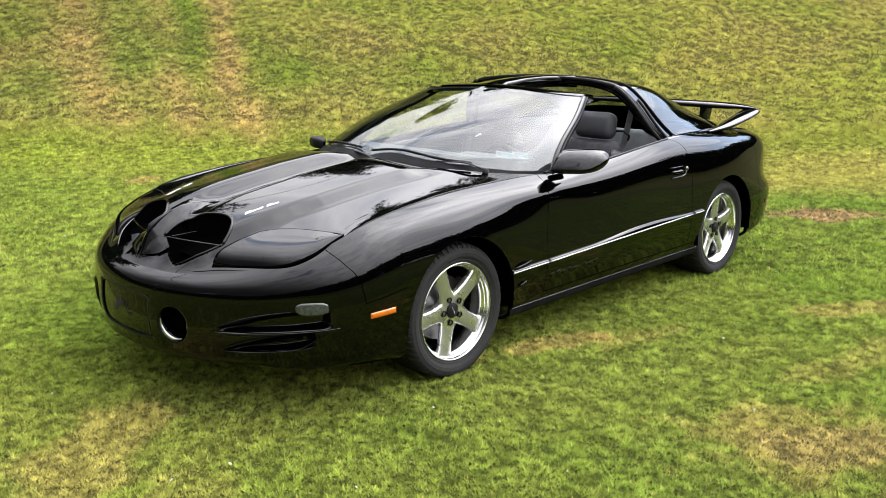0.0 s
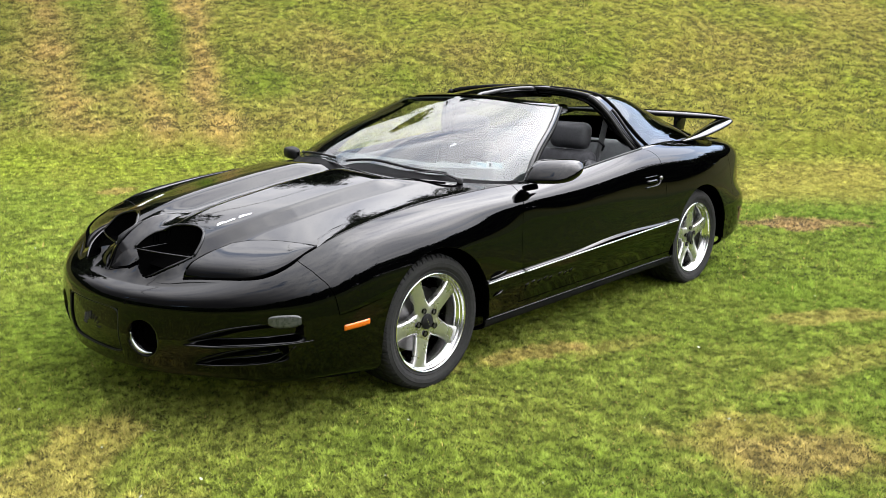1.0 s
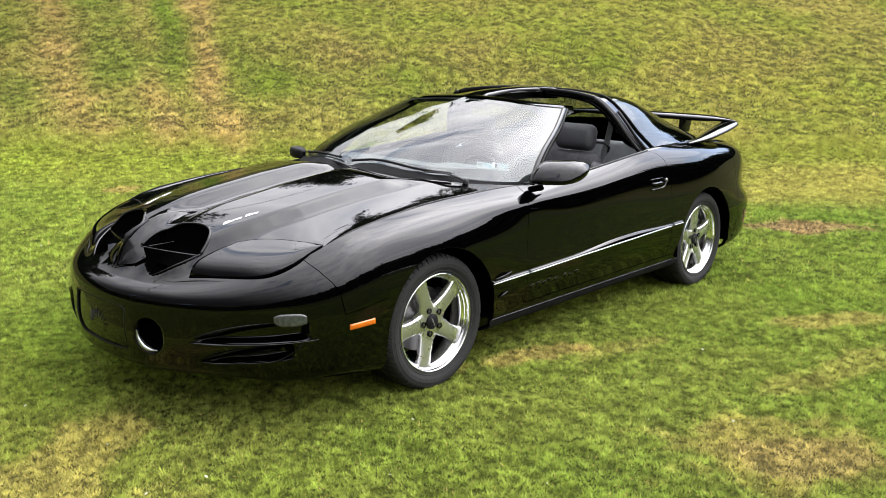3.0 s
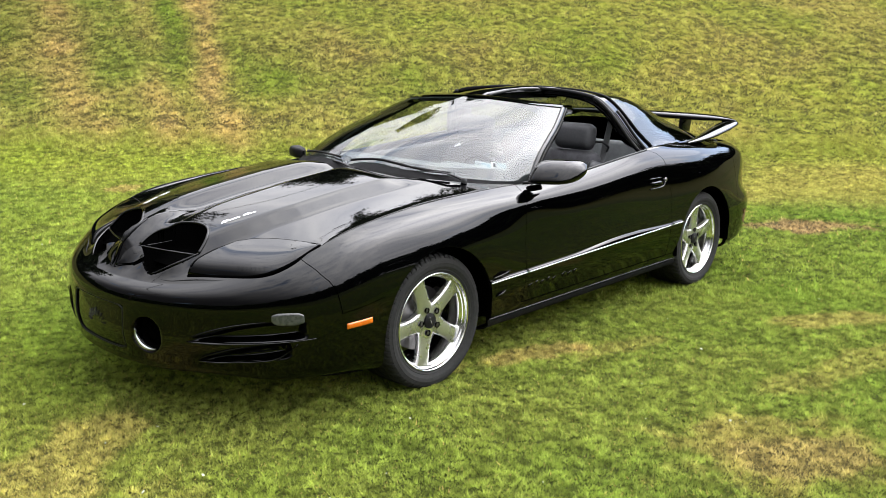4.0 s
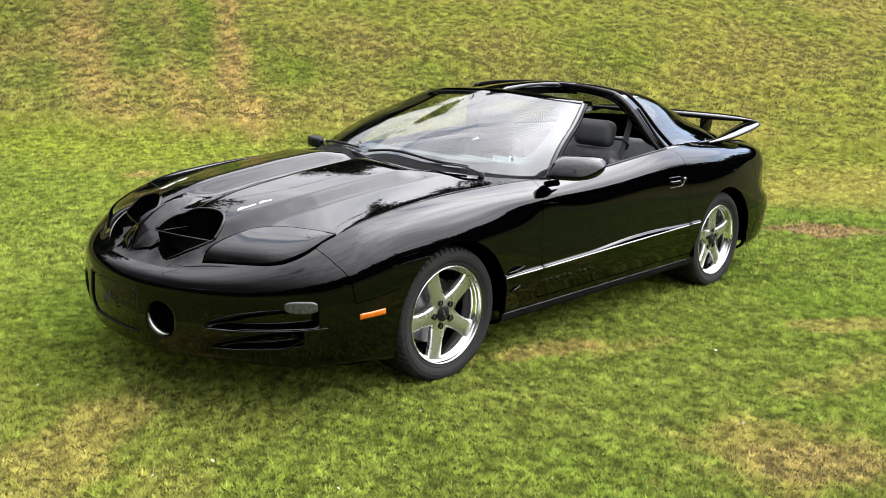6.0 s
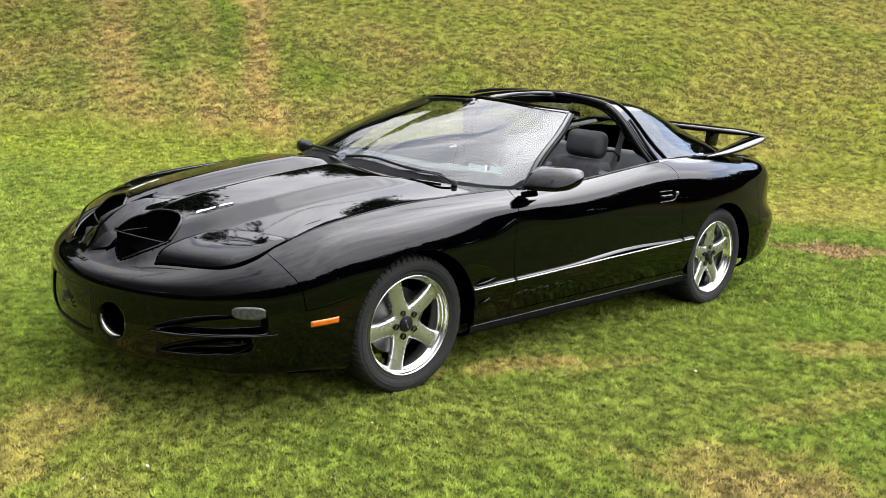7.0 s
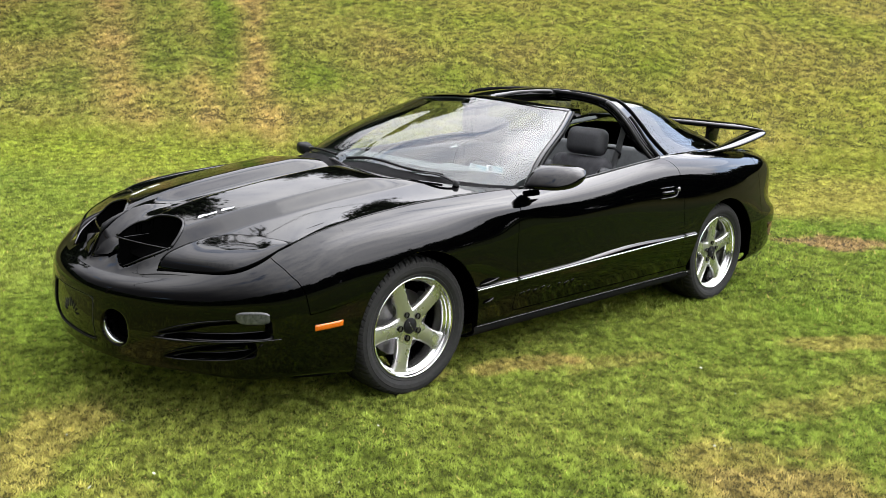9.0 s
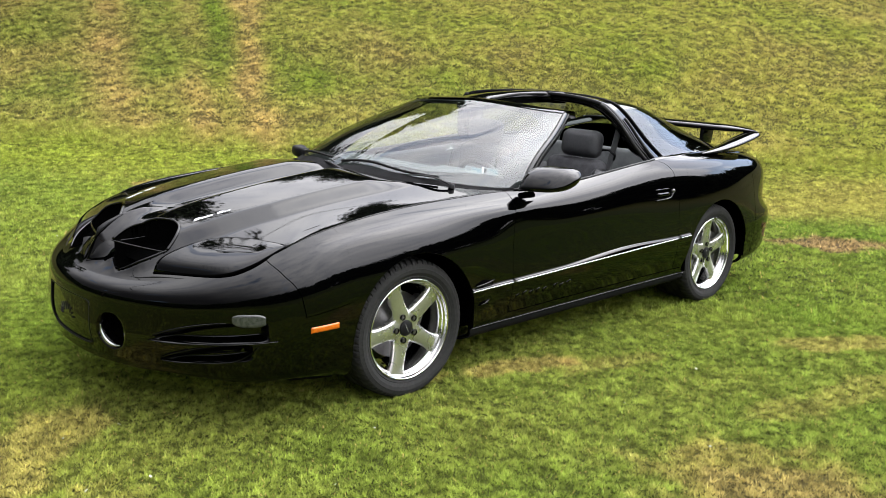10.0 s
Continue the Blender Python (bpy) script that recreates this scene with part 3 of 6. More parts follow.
for mirror, sign in SIDES:
    fender = [joined(np.linspace(U_JOINT[-1], uA, 60), SEAM_V + 0.004, 1, 60, False),
              over_wheel(WX), side_panel(uB, door_start, 0.250, 24)]
    sheet("front_fender", fender, PAINT, car, mirror=mirror)
    sheet("door", [side_panel(door_start, door_end, 0.292, 90)], PAINT, car, mirror=mirror)
    sheet("rocker_panel", [strip_of(U_DOOR + GAP, uC, lambda u: v_at(u, 0.250), lambda u: v_at(u, 0.287), 90, 16)], PAINT, car, mirror=mirror)
    # lower sill: matt black stands in for paint that mirrors shaded ground
    sheet("rocker_shade", [strip_of(u_at(0.93), uC, 0, lambda u: v_at(u, 0.248), 90, 20)], COWLING, car, mirror=mirror, label="lower sill under the door, matt black for its shade")
    us = np.linspace(u_at(0.93), uC, 80)
    x, y, nx, ny = plan(us)
    p = band(us, v_at(us, 0.252)[:, None])[:, 0]
    p[:, 0] += nx * 0.003
    p[:, 1] = (p[:, 1] + ny * 0.003) * sign
    part("rocker_edge", tube(p, 0.0026, sides=8), PAINT, car)
    quarter = [side_panel(door_end, uC, 0.292, 24), over_wheel(-WX), strip_of(uD, U_TAIL - GAP, 0, 1, 16)]
    sheet("rear_quarter_panel", quarter, PAINT, car, mirror=mirror)
    sheet("rear_bumper", [strip_of(U_TAIL + GAP, U_END, 0, 1, 110)], PAINT, car, mirror=mirror, out=(-1, 0.3 * sign, 0))
    # dark shell behind the gaps
    inner = []
    for a, b, n in ((0, uA, 80), (uB, uC, 60), (uD, U_END, 60)):
        g = strip_of(a, b, 0.25 if a == 0 else 0.02, 0.985, n, 24)
        x, y, nx, ny = plan(np.linspace(a, b, n))
        deep = 0.11 if a == 0 else 0.018
        g[..., 0] -= nx[:, None] * deep
        g[..., 1] -= ny[:, None] * deep
        inner.append(g)
    sheet("inner_shell", inner, CAVITY, car, mirror=mirror, thick=0.004)

# rubber air dam under the chin
us = np.linspace(0, uA, 70)
x, y, nx, ny = plan(us)
back_ = np.interp(us, [0, 0.5, 1.0, uA], [0.36, 0.27, 0.20, 0.14])
foot = np.interp(us, [0, 0.6, 1.0, uA], [0.225, 0.215, 0.175, 0.15])
dam = np.stack([np.stack([x - nx * (back_ + o_), y - ny * (back_ + o_), z_], -1) for o_, z_ in ((0.02, 0 * foot + 0.32), (0.0, foot + 0.05), (0.012, foot), (0.03, foot), (0.03, 0 * foot + 0.32))], 0)
sheet("air_dam", [two_halves(dam)], COWLING, car, thick=0.0, out=(1, 0, 0), label="matt black air dam under the bumper")

# hood with its scoop openings
g = deck(240, 200)
# grid points beside the scoops' outline move onto it
for _ in range(2):
    sd, e_ = scoop_distance(g[..., 0], g[..., 1]), 1e-4
    gx_ = (scoop_distance(g[..., 0] + e_, g[..., 1]) - sd) / e_
    gy_ = (scoop_distance(g[..., 0], g[..., 1] + e_) - sd) / e_
    close = np.abs(sd) < 0.005
    g[..., 0] -= np.where(close, sd * gx_, 0)
    g[..., 1] -= np.where(close, sd * gy_, 0)
x, y = g[..., 0], g[..., 1]
g[..., 2] += hood_relief(x, y) * step(0, 16, np.arange(240))[:, None]
hole = scoop_distance(x, y)
skin = g.copy()


def hood_z(px_, py_):
    """Height of the hood skin at a place."""
    d = (g[..., 0] - px_) ** 2 + (g[..., 1] - abs(py_)) ** 2
    i = np.argsort(d, axis=None)[:10]
    a = np.stack([g[..., 0].ravel()[i] - px_, g[..., 1].ravel()[i] - abs(py_), np.ones(10)], -1)
    return float(np.linalg.lstsq(a, g[..., 2].ravel()[i], rcond=None)[0][2])


# outline of the headlight covers, and the well below them
m_ = 40
LID_FRONT = curve([(2.264, 0.423, 0.640), (2.233, 0.478, 0.637), (2.176, 0.59, 0.639), (2.119, 0.695, 0.643), (2.083, 0.735, 0.653), (2.035, 0.764, 0.673), (1.99, 0.779, 0.698), (1.93, 0.784, 0.728), (1.864, 0.786, 0.760)], m_)
LID_REAR = curve([(2.045, 0.445, 0), (2.0, 0.474, 0), (1.955, 0.523, 0), (1.922, 0.575, 0), (1.884, 0.672, 0), (1.866, 0.74, 0), (1.858, 0.784, 0)], m_)
LID_REAR[:, 2] = [hood_z(a, b) + 0.003 for a, b, _ in LID_REAR]
LID_TALL = 0.040 * step(1.0, 0.40, np.linspace(0, 1, m_)) + 0.002

well = np.concatenate([LID_FRONT[:, :2], LID_REAR[::-1, :2]])
well = np.concatenate([well, well[:1]])
inside = np.zeros(x.shape, bool)
reach = np.full(x.shape, 9.0)
for (x0, y0), (x1, y1) in zip(well[:-1], well[1:]):
    inside ^= ((y0 > y) != (y1 > y)) & (x < (x1 - x0) * (y - y0) / (y1 - y0 + 1e-12) + x0)
    t_ = np.clip(((x - x0) * (x1 - x0) + (y - y0) * (y1 - y0)) / ((x1 - x0) ** 2 + (y1 - y0) ** 2 + 1e-12), 0, 1)
    reach = np.minimum(reach, np.hypot(x - x0 - t_ * (x1 - x0), y - y0 - t_ * (y1 - y0)))
skin[..., 2] -= np.where(inside, 0.016 * step(0.003, 0.022, reach), 0)
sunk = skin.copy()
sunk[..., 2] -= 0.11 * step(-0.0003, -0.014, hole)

# the nose cover: bumper face and the skin up to the hood's leading edge
NOSE = int(np.argmin(abs(g[:, 0, 0] - 2.175)))
low_bumper = [joined(np.linspace(0, U_LID, 200), SEAM_V, 1, 111, True, fog_dent), strip_of(0, U_LID, 0, SEAM_V, 200, 111, fog_dent),
              strip_of(U_LID, uA, 0, SEAM_V, 30, 111, fog_dent)]
nose_skin = two_halves(skin[:NOSE + 1])
sheet("front_bumper", [*low_bumper, *[q * BOTH for q in low_bumper], nose_skin], PAINT, car, out=(1, 0, 0.4), thick=0.0,
      keep=lambda a, b, c: c < 0.58 or not in_scoop(a, b), label="glossy black front bumper with two slashes each side")
sheet("hood", [two_halves(skin[NOSE:])], PAINT, car, thick=0.0, out=(0, 0, 1), keep=lambda a, b, c: not in_scoop(a, b), label="glossy black hood with twin raised air scoops")
# near-black walls carry the shade of a deeper duct in their colour
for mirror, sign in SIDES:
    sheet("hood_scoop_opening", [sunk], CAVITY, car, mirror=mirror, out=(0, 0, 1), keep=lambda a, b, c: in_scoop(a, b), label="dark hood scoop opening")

# blades and bezels of the scoop openings
def hood_line(points, n, up=0.0):
    p = curve([(a, b, 0) for a, b in points], n)
    p[:, 2] = [hood_z(a, b) + up for a, b, _ in p]
    return p


for mirror, sign in SIDES:
    rim_ = [(a, b * sign, hood_z(a, b) + 0.0005) for a, b in SCOOP_EDGE[:60]]
    part("scoop_bezel", tube(rim_, 0.0065, sides=10), PAINT, car)
    rim_ = [(a, b * sign, hood_z(a, b) + 0.0005) for a, b in SCOOP_EDGE[58:79]]
    part("scoop_lip", tube(rim_, 0.006 * np.sin(np.linspace(0.5, 2.8, len(rim_))), sides=8), PAINT, car)
    t_ = np.linspace(0, 1, 24)[:, None]
    z0_, z1_ = hood_z(2.286, 0.074) - 0.004, hood_z(2.19, 0.384) - 0.006
    blade = np.array([2.286, 0.074, z0_]) * (1 - t_) + np.array([2.19, 0.386, z1_]) * t_
    blade[:, 0] += 0.008 * np.sin(np.pi * t_[:, 0])
    blade[:, 1] *= sign
    vane = np.array([2.262, 0.098, z0_]) * (1 - t_) + np.array([2.17, 0.15, z0_ + 0.015]) * t_
    vane[:, 1] *= sign
    part("scoop_vane", tube(vane, np.linspace(0.006, 0.002, 24), flat=0.5), PAINT, car)
    part("scoop_blade", tube(blade, 0.0055, flat=0.7), PAINT, car, "black blade across the scoop opening")
    # leaf-shaped facet of the prow beside the opening
    leaf = []
    for f_ in np.linspace(0, 1, 9):
        lo = np.array([2.372, 0.018, 0]) * (1 - f_) ** 2 + 2 * f_ * (1 - f_) * np.array([2.352, 0.11, 0]) + f_ ** 2 * np.array([2.315, 0.168, 0])
        hi = np.array([2.372, 0.018, 0]) * (1 - f_) ** 2 + 2 * f_ * (1 - f_) * np.array([2.322, 0.036, 0]) + f_ ** 2 * np.array([2.282, 0.088, 0])
        row = []
        for q_ in np.linspace(0, 1, 7):
            c_ = lo * (1 - q_) + hi * q_
            row.append((c_[0], c_[1] * sign, hood_z(c_[0], c_[1]) + 0.002 + 0.016 * f_ * (1 - q_) ** 2 + 0.006 * math.sin(math.pi * q_)))
        leaf.append(row)
    sheet("prow_facet", [np.array(leaf)], PAINT, car, out=(0.5, 0.3 * sign, 1), thick=0.004)
    # floor and vane inside the scoop
    bm = bmesh.new()
    box(bm, (0.10, 0.26, 0.006), (2.20, 0.245 * sign, 0.655), (0, 24, 0), 0.002)
    part("scoop_vane", bm, CAVITY, car)

# headlight covers: a rounded front face that flattens into the lid
def lid_at(s_, j):
    """A place on the headlight cover: s_ from its front edge to its rear, j along the front."""
    j0 = min(int(j), m_ - 2)
    f = j - j0
    a, b, h = (q[j0] * (1 - f) + q[j0 + 1] * f for q in (LID_FRONT, LID_REAR, LID_TALL))
    run = float(np.linalg.norm((b - a)[:2])) + 1e-6
    p = a + (b - a) * s_
    p[2] += h * (1 - s_) ** 1.2 * (1 - math.exp(-s_ * run / 0.017)) + 0.010 * math.sin(math.pi * s_) * min(1, run / 0.15)
    return p


LID_S = np.array([0, 0.012, 0.025, 0.04, 0.06, 0.085, 0.11, 0.14, 0.18, 0.23, 0.3, 0.4, 0.5, 0.62, 0.75, 0.88, 1.0])
for mirror, sign in SIDES:
    lid = np.array([[lid_at(s_, j) for j in range(m_)] for s_ in LID_S])
    root = lid[:1] - np.array([0.004, 0.0, 0.012])
    wall = lid[:, 0].copy()
    wall[:, 2] -= np.linspace(0.05, 0.012, len(wall))
    cover = sheet("headlight_cover", [np.concatenate([root, lid], 0), np.stack([wall, lid[:, 0]], 0)], PAINT, car, mirror=mirror, out=(0, 0, 1), thick=0.0, label="black pop-up headlight cover, closed")
    for line, rad in ((lid[-1], 0.0022), (lid[4:, 0], 0.0022)):
        p = line * np.array([1, sign, 1]) + np.array([0, 0, -0.0012])
        part("cover_seam", tube(p, rad, sides=6), SEAL, cover)
    p = lid[0] + np.array([0.003, 0.002, 0.0])
    for q in p:
        q[2] = hood_z(q[0], q[1]) + 0.001
    p = p * np.array([1, sign, 1])
    part("cover_gap", tube(p, 0.0022 + 0.0035 * np.sin(np.pi * np.linspace(0.12, 0.86, m_)) ** 0.6, sides=8), CAVITY, cover)
    # raised maker's lettering, as plain bars
    for k in range(7):
        j = m_ * (0.335 + 0.030 * k)
        bar = np.array([[lid_at(s_, j + dj) for dj in (0, 0.35, 0.7)] for s_ in (0.055, 0.075, 0.10)])
        bar = bar * np.array([1, sign, 1]) + np.array([0.0006, 0.0003 * sign, 0.0006])
        sheet("raised_bar", [bar], PAINT, cover, out=(1, 0, 0.5), thick=0.0)
    # fold in the nose below the cover
    p = curve([(2.336, 0.312, 0), (2.318, 0.372, 0), (2.285, 0.43, 0), (2.24, 0.51, 0), (2.195, 0.60, 0)], 24)
    for q in p:
        q[2] = hood_z(q[0], q[1]) - 0.001
    part("nose_fold", tube(p * np.array([1, sign, 1]), 0.0034 * np.sin(np.linspace(0.1, math.pi - 0.1, 24)), sides=8), SEAL, car)

# prow between the openings: black tip, and near-black tubes along its facets' folds
for sign in (1, -1):
    for pts, rad in (([(2.305, 0.004), (2.34, 0.006), (2.378, 0.012)], 0.0032), ([(2.378, 0.012), (2.362, 0.06), (2.338, 0.115), (2.315, 0.15)], 0.0034), ([(2.345, 0.03), (2.325, 0.07), (2.305, 0.112)], 0.0022)):
        p = hood_line(pts, 18, -0.0006)
        part("prow_fold", tube(p * np.array([1, sign, 1]), rad * np.sin(np.linspace(0.3, math.pi - 0.3, 18)), sides=6), CAVITY, car)
bm = tube([(2.325, 0, hood_z(2.325, 0) + 0.004), (2.305, 0, hood_z(2.305, 0) + 0.006), (2.27, 0, hood_z(2.27, 0) + 0.003), (2.2, 0, hood_z(2.2, 0))], np.array([0.004, 0.014, 0.010, 0.004]), sides=10, flat=0.8)
part("prow_tip", bm, TRIM, car, "black tip of the prow between the scoops")

# seam between hood and fender
seam = band(np.linspace(U_LID, U_COWL, 80), np.ones((80, 1)))[:, 0]
for mirror, sign in SIDES:
    line = seam + np.array([0, -0.002, 0.0005])
    line[:, 1] *= sign
    part("hood_seam", tube(line, 0.0019, sides=6), SEAL, car)

# windscreen
n = 60
back = curve([tuple(p) for p in g[-1][::20]] + [tuple(g[-1][-1])], n)
base = back + np.array([-0.03, 0, 0.006])
SIDE_A = curve([tuple(base[-1]), (0.378, 0.772, 0.996), (0.155, 0.700, 1.118), (-0.06, 0.605, 1.226)], n)
TOP_A = curve([(0.10, 0, 1.270), (0.088, 0.3, 1.258), (0.045, 0.5, 1.241), (-0.06, 0.605, 1.226)], n)
MID_A = curve([tuple(base[0]), (0.74, 0, 1.075), (0.40, 0, 1.192), (0.10, 0, 1.270)], n)
ws = coons(base, TOP_A, MID_A, SIDE_A)
both = np.concatenate([ws[:, ::-1] * np.array([1, -1, 1]), ws[:, 1:]], axis=1)
screen = sheet("windscreen", [both], SCREEN, car, out=(1, 0, 1), thick=0.0, label="raked windscreen with registration stickers")
screen.visible_shadow = False
# black border printed on the inside of the glass
def on_screen(t, q):
    """Places on the half windscreen for arrays t (cowl to header) and q (middle to edge)."""
    i, j = np.clip(t, 0, 1) * (n - 1), np.clip(q, 0, 1) * (n - 1)
    i0, j0 = np.minimum(i.astype(int), n - 2), np.minimum(j.astype(int), n - 2)
    f, h = (i - i0)[..., None], (j - j0)[..., None]
    return (ws[i0, j0] * (1 - f) + ws[i0 + 1, j0] * f) * (1 - h) + (ws[i0, j0 + 1] * (1 - f) + ws[i0 + 1, j0 + 1] * f) * h


th = np.linspace(-math.pi / 2, math.pi / 2, 90)
cq, ct = np.cos(th), np.sin(th)
k5 = 1 / (np.abs(cq) ** 5 + np.abs(ct) ** 5) ** 0.2
kb = 1 / np.maximum(np.abs(cq), np.abs(ct))
ring = []
for f in np.linspace(0, 1, 8):
    qq = 0.875 * cq * k5 * (1 - f) + 1.0 * cq * kb * f
    tb = (0.53 + 0.435 * ct * k5) * (1 - f) + (0.5 + 0.5 * ct * kb) * f
    ring.append(on_screen(tb, qq) + np.array([-0.005, 0, -0.006]))
ring = np.array(ring)
for mirror, sign in SIDES:
    sheet("glass_border", [ring], TRIM, car, mirror=mirror, out=(1, 0, 1), thick=0.0, label="black printed border of the windscreen")

# windscreen frame: pillars and header
for mirror, sign in SIDES:
    a_ = SIDE_A + np.array([0.004, 0.0, 0.002])
    b_ = SIDE_A + np.array([-0.026, 0.012, -0.004])
    c_ = SIDE_A + np.array([-0.07, -0.01, -0.03])
    d_ = SIDE_A + np.array([-0.03, -0.04, -0.03])
    mid_ = (a_ + b_) / 2 + np.array([0, 0.003, 0.004])
    sheet("windscreen_pillar", [np.stack([a_, mid_, b_, c_, d_, a_ - np.array([0.0, 0.01, 0.012])], 0)], PAINT, car, mirror=mirror, thick=0.0)
    s_ = SIDE_A + np.array([-0.034, 0.010, -0.008])
    s_[:, 1] *= sign
    part("window_seal", tube(s_[4:], 0.0065), SEAL, car)
    s_ = SIDE_A + np.array([-0.004, 0.001, 0.002])
    s_[:, 1] *= sign
    part("screen_seal", tube(s_, 0.0035), SEAL, car)
ha = TOP_A + np.array([0.006, 0, 0.002])
hb = TOP_A + np.array([-0.05, 0, 0.012])
hc = TOP_A + np.array([-0.10, 0.004, 0.006])
hd = TOP_A + np.array([-0.11, 0.004, -0.03])
he = TOP_A + np.array([-0.02, 0, -0.035])
half = np.stack([ha, hb, hc, hd, he, ha - np.array([0, 0, 0.01])], 0)
sheet("roof_header", [np.concatenate([half[:, ::-1] * np.array([1, -1, 1]), half[:, 1:]], axis=1)], PAINT, car, out=(0, 0, 1), thick=0.0)

# fixed bar along the middle of the open roof
bm = bmesh.new()
rows = []
for x_, w_, z_ in ((0.06, 0.13, 1.278), (-0.02, 0.095, 1.292), (-0.2, 0.085, 1.306), (-0.4, 0.09, 1.313), (-0.52, 0.13, 1.314), (-0.6, 0.2, 1.311)):
    rows.append([bm.verts.new(c) for c in ((x_, -w_ * 0.9, z_ - 0.07), (x_, -w_, z_ - 0.012), (x_, -w_ * 0.8, z_ - 0.002), (x_, 0, z_ + 0.003), (x_, w_ * 0.8, z_ - 0.002), (x_, w_, z_ - 0.012), (x_, w_ * 0.9, z_ - 0.07), (x_, 0, z_ - 0.075))])
for a, b in zip(rows, rows[1:]):
    for i in range(8):
        bm.faces.new((a[i], a[(i + 1) % 8], b[(i + 1) % 8], b[i]))
part("roof_bar", bm, PAINT, car, "fixed black bar between the open roof halves")
for sign in (1, -1):
    part("roof_seal", tube(curve([(0.0, 0.10 * sign, 1.272), (-0.2, 0.088 * sign, 1.292), (-0.4, 0.094 * sign, 1.298), (-0.47, 0.13 * sign, 1.298)], 20), 0.008), SEAL, car)

# hoop behind the seats and the glass hatch
R0 = [(-0.62, 0, 1.308), (-0.61, 0.3, 1.300), (-0.60, 0.48, 1.282), (-0.615, 0.575, 1.25), (-0.672, 0.648, 1.16), (-0.748, 0.71, 1.05), (-0.84, 0.765, 0.953)]
HF = [(-0.50, 0, 1.313), (-0.49, 0.3, 1.305), (-0.47, 0.48, 1.288), (-0.475, 0.58, 1.256), (-0.52, 0.668, 1.165), (-0.575, 0.735, 1.05), (-0.64, 0.79, 0.953)]
R1 = [(-0.95, 0, 1.268), (-0.93, 0.3, 1.262), (-0.92, 0.46, 1.248), (-0.915, 0.56, 1.218), (-0.935, 0.638, 1.135), (-0.98, 0.70, 1.035), (-1.035, 0.758, 0.953)]
R2 = [(-1.30, 0, 1.175), (-1.28, 0.3, 1.168), (-1.27, 0.46, 1.148), (-1.265, 0.555, 1.105), (-1.265, 0.63, 1.045), (-1.265, 0.69, 0.992), (-1.265, 0.752, 0.955)]
R3 = [(-1.65, 0, 1.055), (-1.63, 0.3, 1.05), (-1.61, 0.46, 1.035), (-1.60, 0.555, 1.008), (-1.59, 0.62, 0.982), (-1.58, 0.68, 0.961), (-1.56, 0.742, 0.947)]
R4 = [(-2.00, 0, 0.94), (-1.98, 0.3, 0.937), (-1.96, 0.46, 0.932), (-1.94, 0.55, 0.928), (-1.92, 0.61, 0.924), (-1.90, 0.66, 0.921), (-1.87, 0.715, 0.92)]


def lofted(lines, n, m):
    """A smooth surface through several lines of equally many points."""
    a = np.array(lines, float)
    a = np.einsum("ij,rjk->rik", spline_matrix(np.linspace(0, 1, a.shape[1]), np.linspace(0, 1, m)), a)
    return np.einsum("ij,jmk->imk", spline_matrix(np.linspace(0, 1, len(lines)), np.linspace(0, 1, n)), a)


hatch = lofted([R0, R1, R2, R3, R4], 60, 48)
whole = np.concatenate([hatch[:, ::-1] * np.array([1, -1, 1]), hatch[:, 1:]], axis=1)
k_ = 46
hg = sheet("hatch_glass", [whole[:k_]], DARKGLASS, car, out=(0, 0, 1), thick=0.0, label="tinted wraparound rear glass")
hg.visible_shadow = False
sheet("hatch_tail", [whole[k_ - 1:]], PAINT, car, out=(0, 0, 1))
for sign in (1, -1):
    p = hatch[:, -1] * np.array([1, sign, 1])
    part("glass_seal", tube(p[:k_], 0.008), SEAL, car)
    p = hatch[0] * np.array([1, sign, 1]) + np.array([0, 0, 0.001])
    part("glass_seal", tube(p, 0.006), SEAL, car)
hoop = lofted([HF, R0], 4, 48)
hoop_in = lofted([[(x_ - 0.03, y_ * 0.93, z_ - 0.05 * (z_ > 1.0)) for x_, y_, z_ in HF], [(x_, y_ * 0.94, z_ - 0.05 * (z_ > 1.0)) for x_, y_, z_ in R0]], 4, 48)
ring = np.concatenate([hoop_in[::-1], hoop, hoop_in[-1:]], axis=0)
sheet("roof_hoop", [np.concatenate([ring[:, ::-1] * np.array([1, -1, 1]), ring[:, 1:]], axis=1)], PAINT, car, out=(0, 0, 1), thick=0.0, label="black roof hoop behind the open roof")
for sign in (1, -1):
    p = hoop[0] * np.array([1, sign, 1]) + np.array([0.012, -0.004 * sign, -0.004])
    part("window_seal", tube(p[22:], 0.016, flat=0.8), SEAL, car)
    p2 = hoop[0] * np.array([1, sign, 1]) + np.array([-0.055, 0.004 * sign, 0.004])
    part("pillar_trim", tube(p2[30:], 0.010), TRIM, car)

# skin between hatch and flank
top_u = np.linspace(u_at(-0.65), U_END, 120)
outer = band(top_u, np.ones((120, 1)))[:, 0]
path_ = np.concatenate([np.array([[-0.65, 0.79, 0.953]]), hatch[:, -1], hatch[-1][::-1][1:]], 0)
key = np.concatenate([[0], np.cumsum(np.linalg.norm(np.diff(path_, axis=0), axis=1))])
inn = np.stack([np.interp(np.linspace(0, key[-1], 120), key, path_[:, c]) for c in range(3)], -1)
fill = np.stack([outer * (1 - t_) + inn * t_ + np.array([0, 0, 0.010 * math.sin(math.pi * t_)]) for t_ in np.linspace(0, 1, 6)], 0)
for mirror, sign in SIDES:
    sheet("rear_deck", [fill], PAINT, car, mirror=mirror, out=(0, 0, 1))

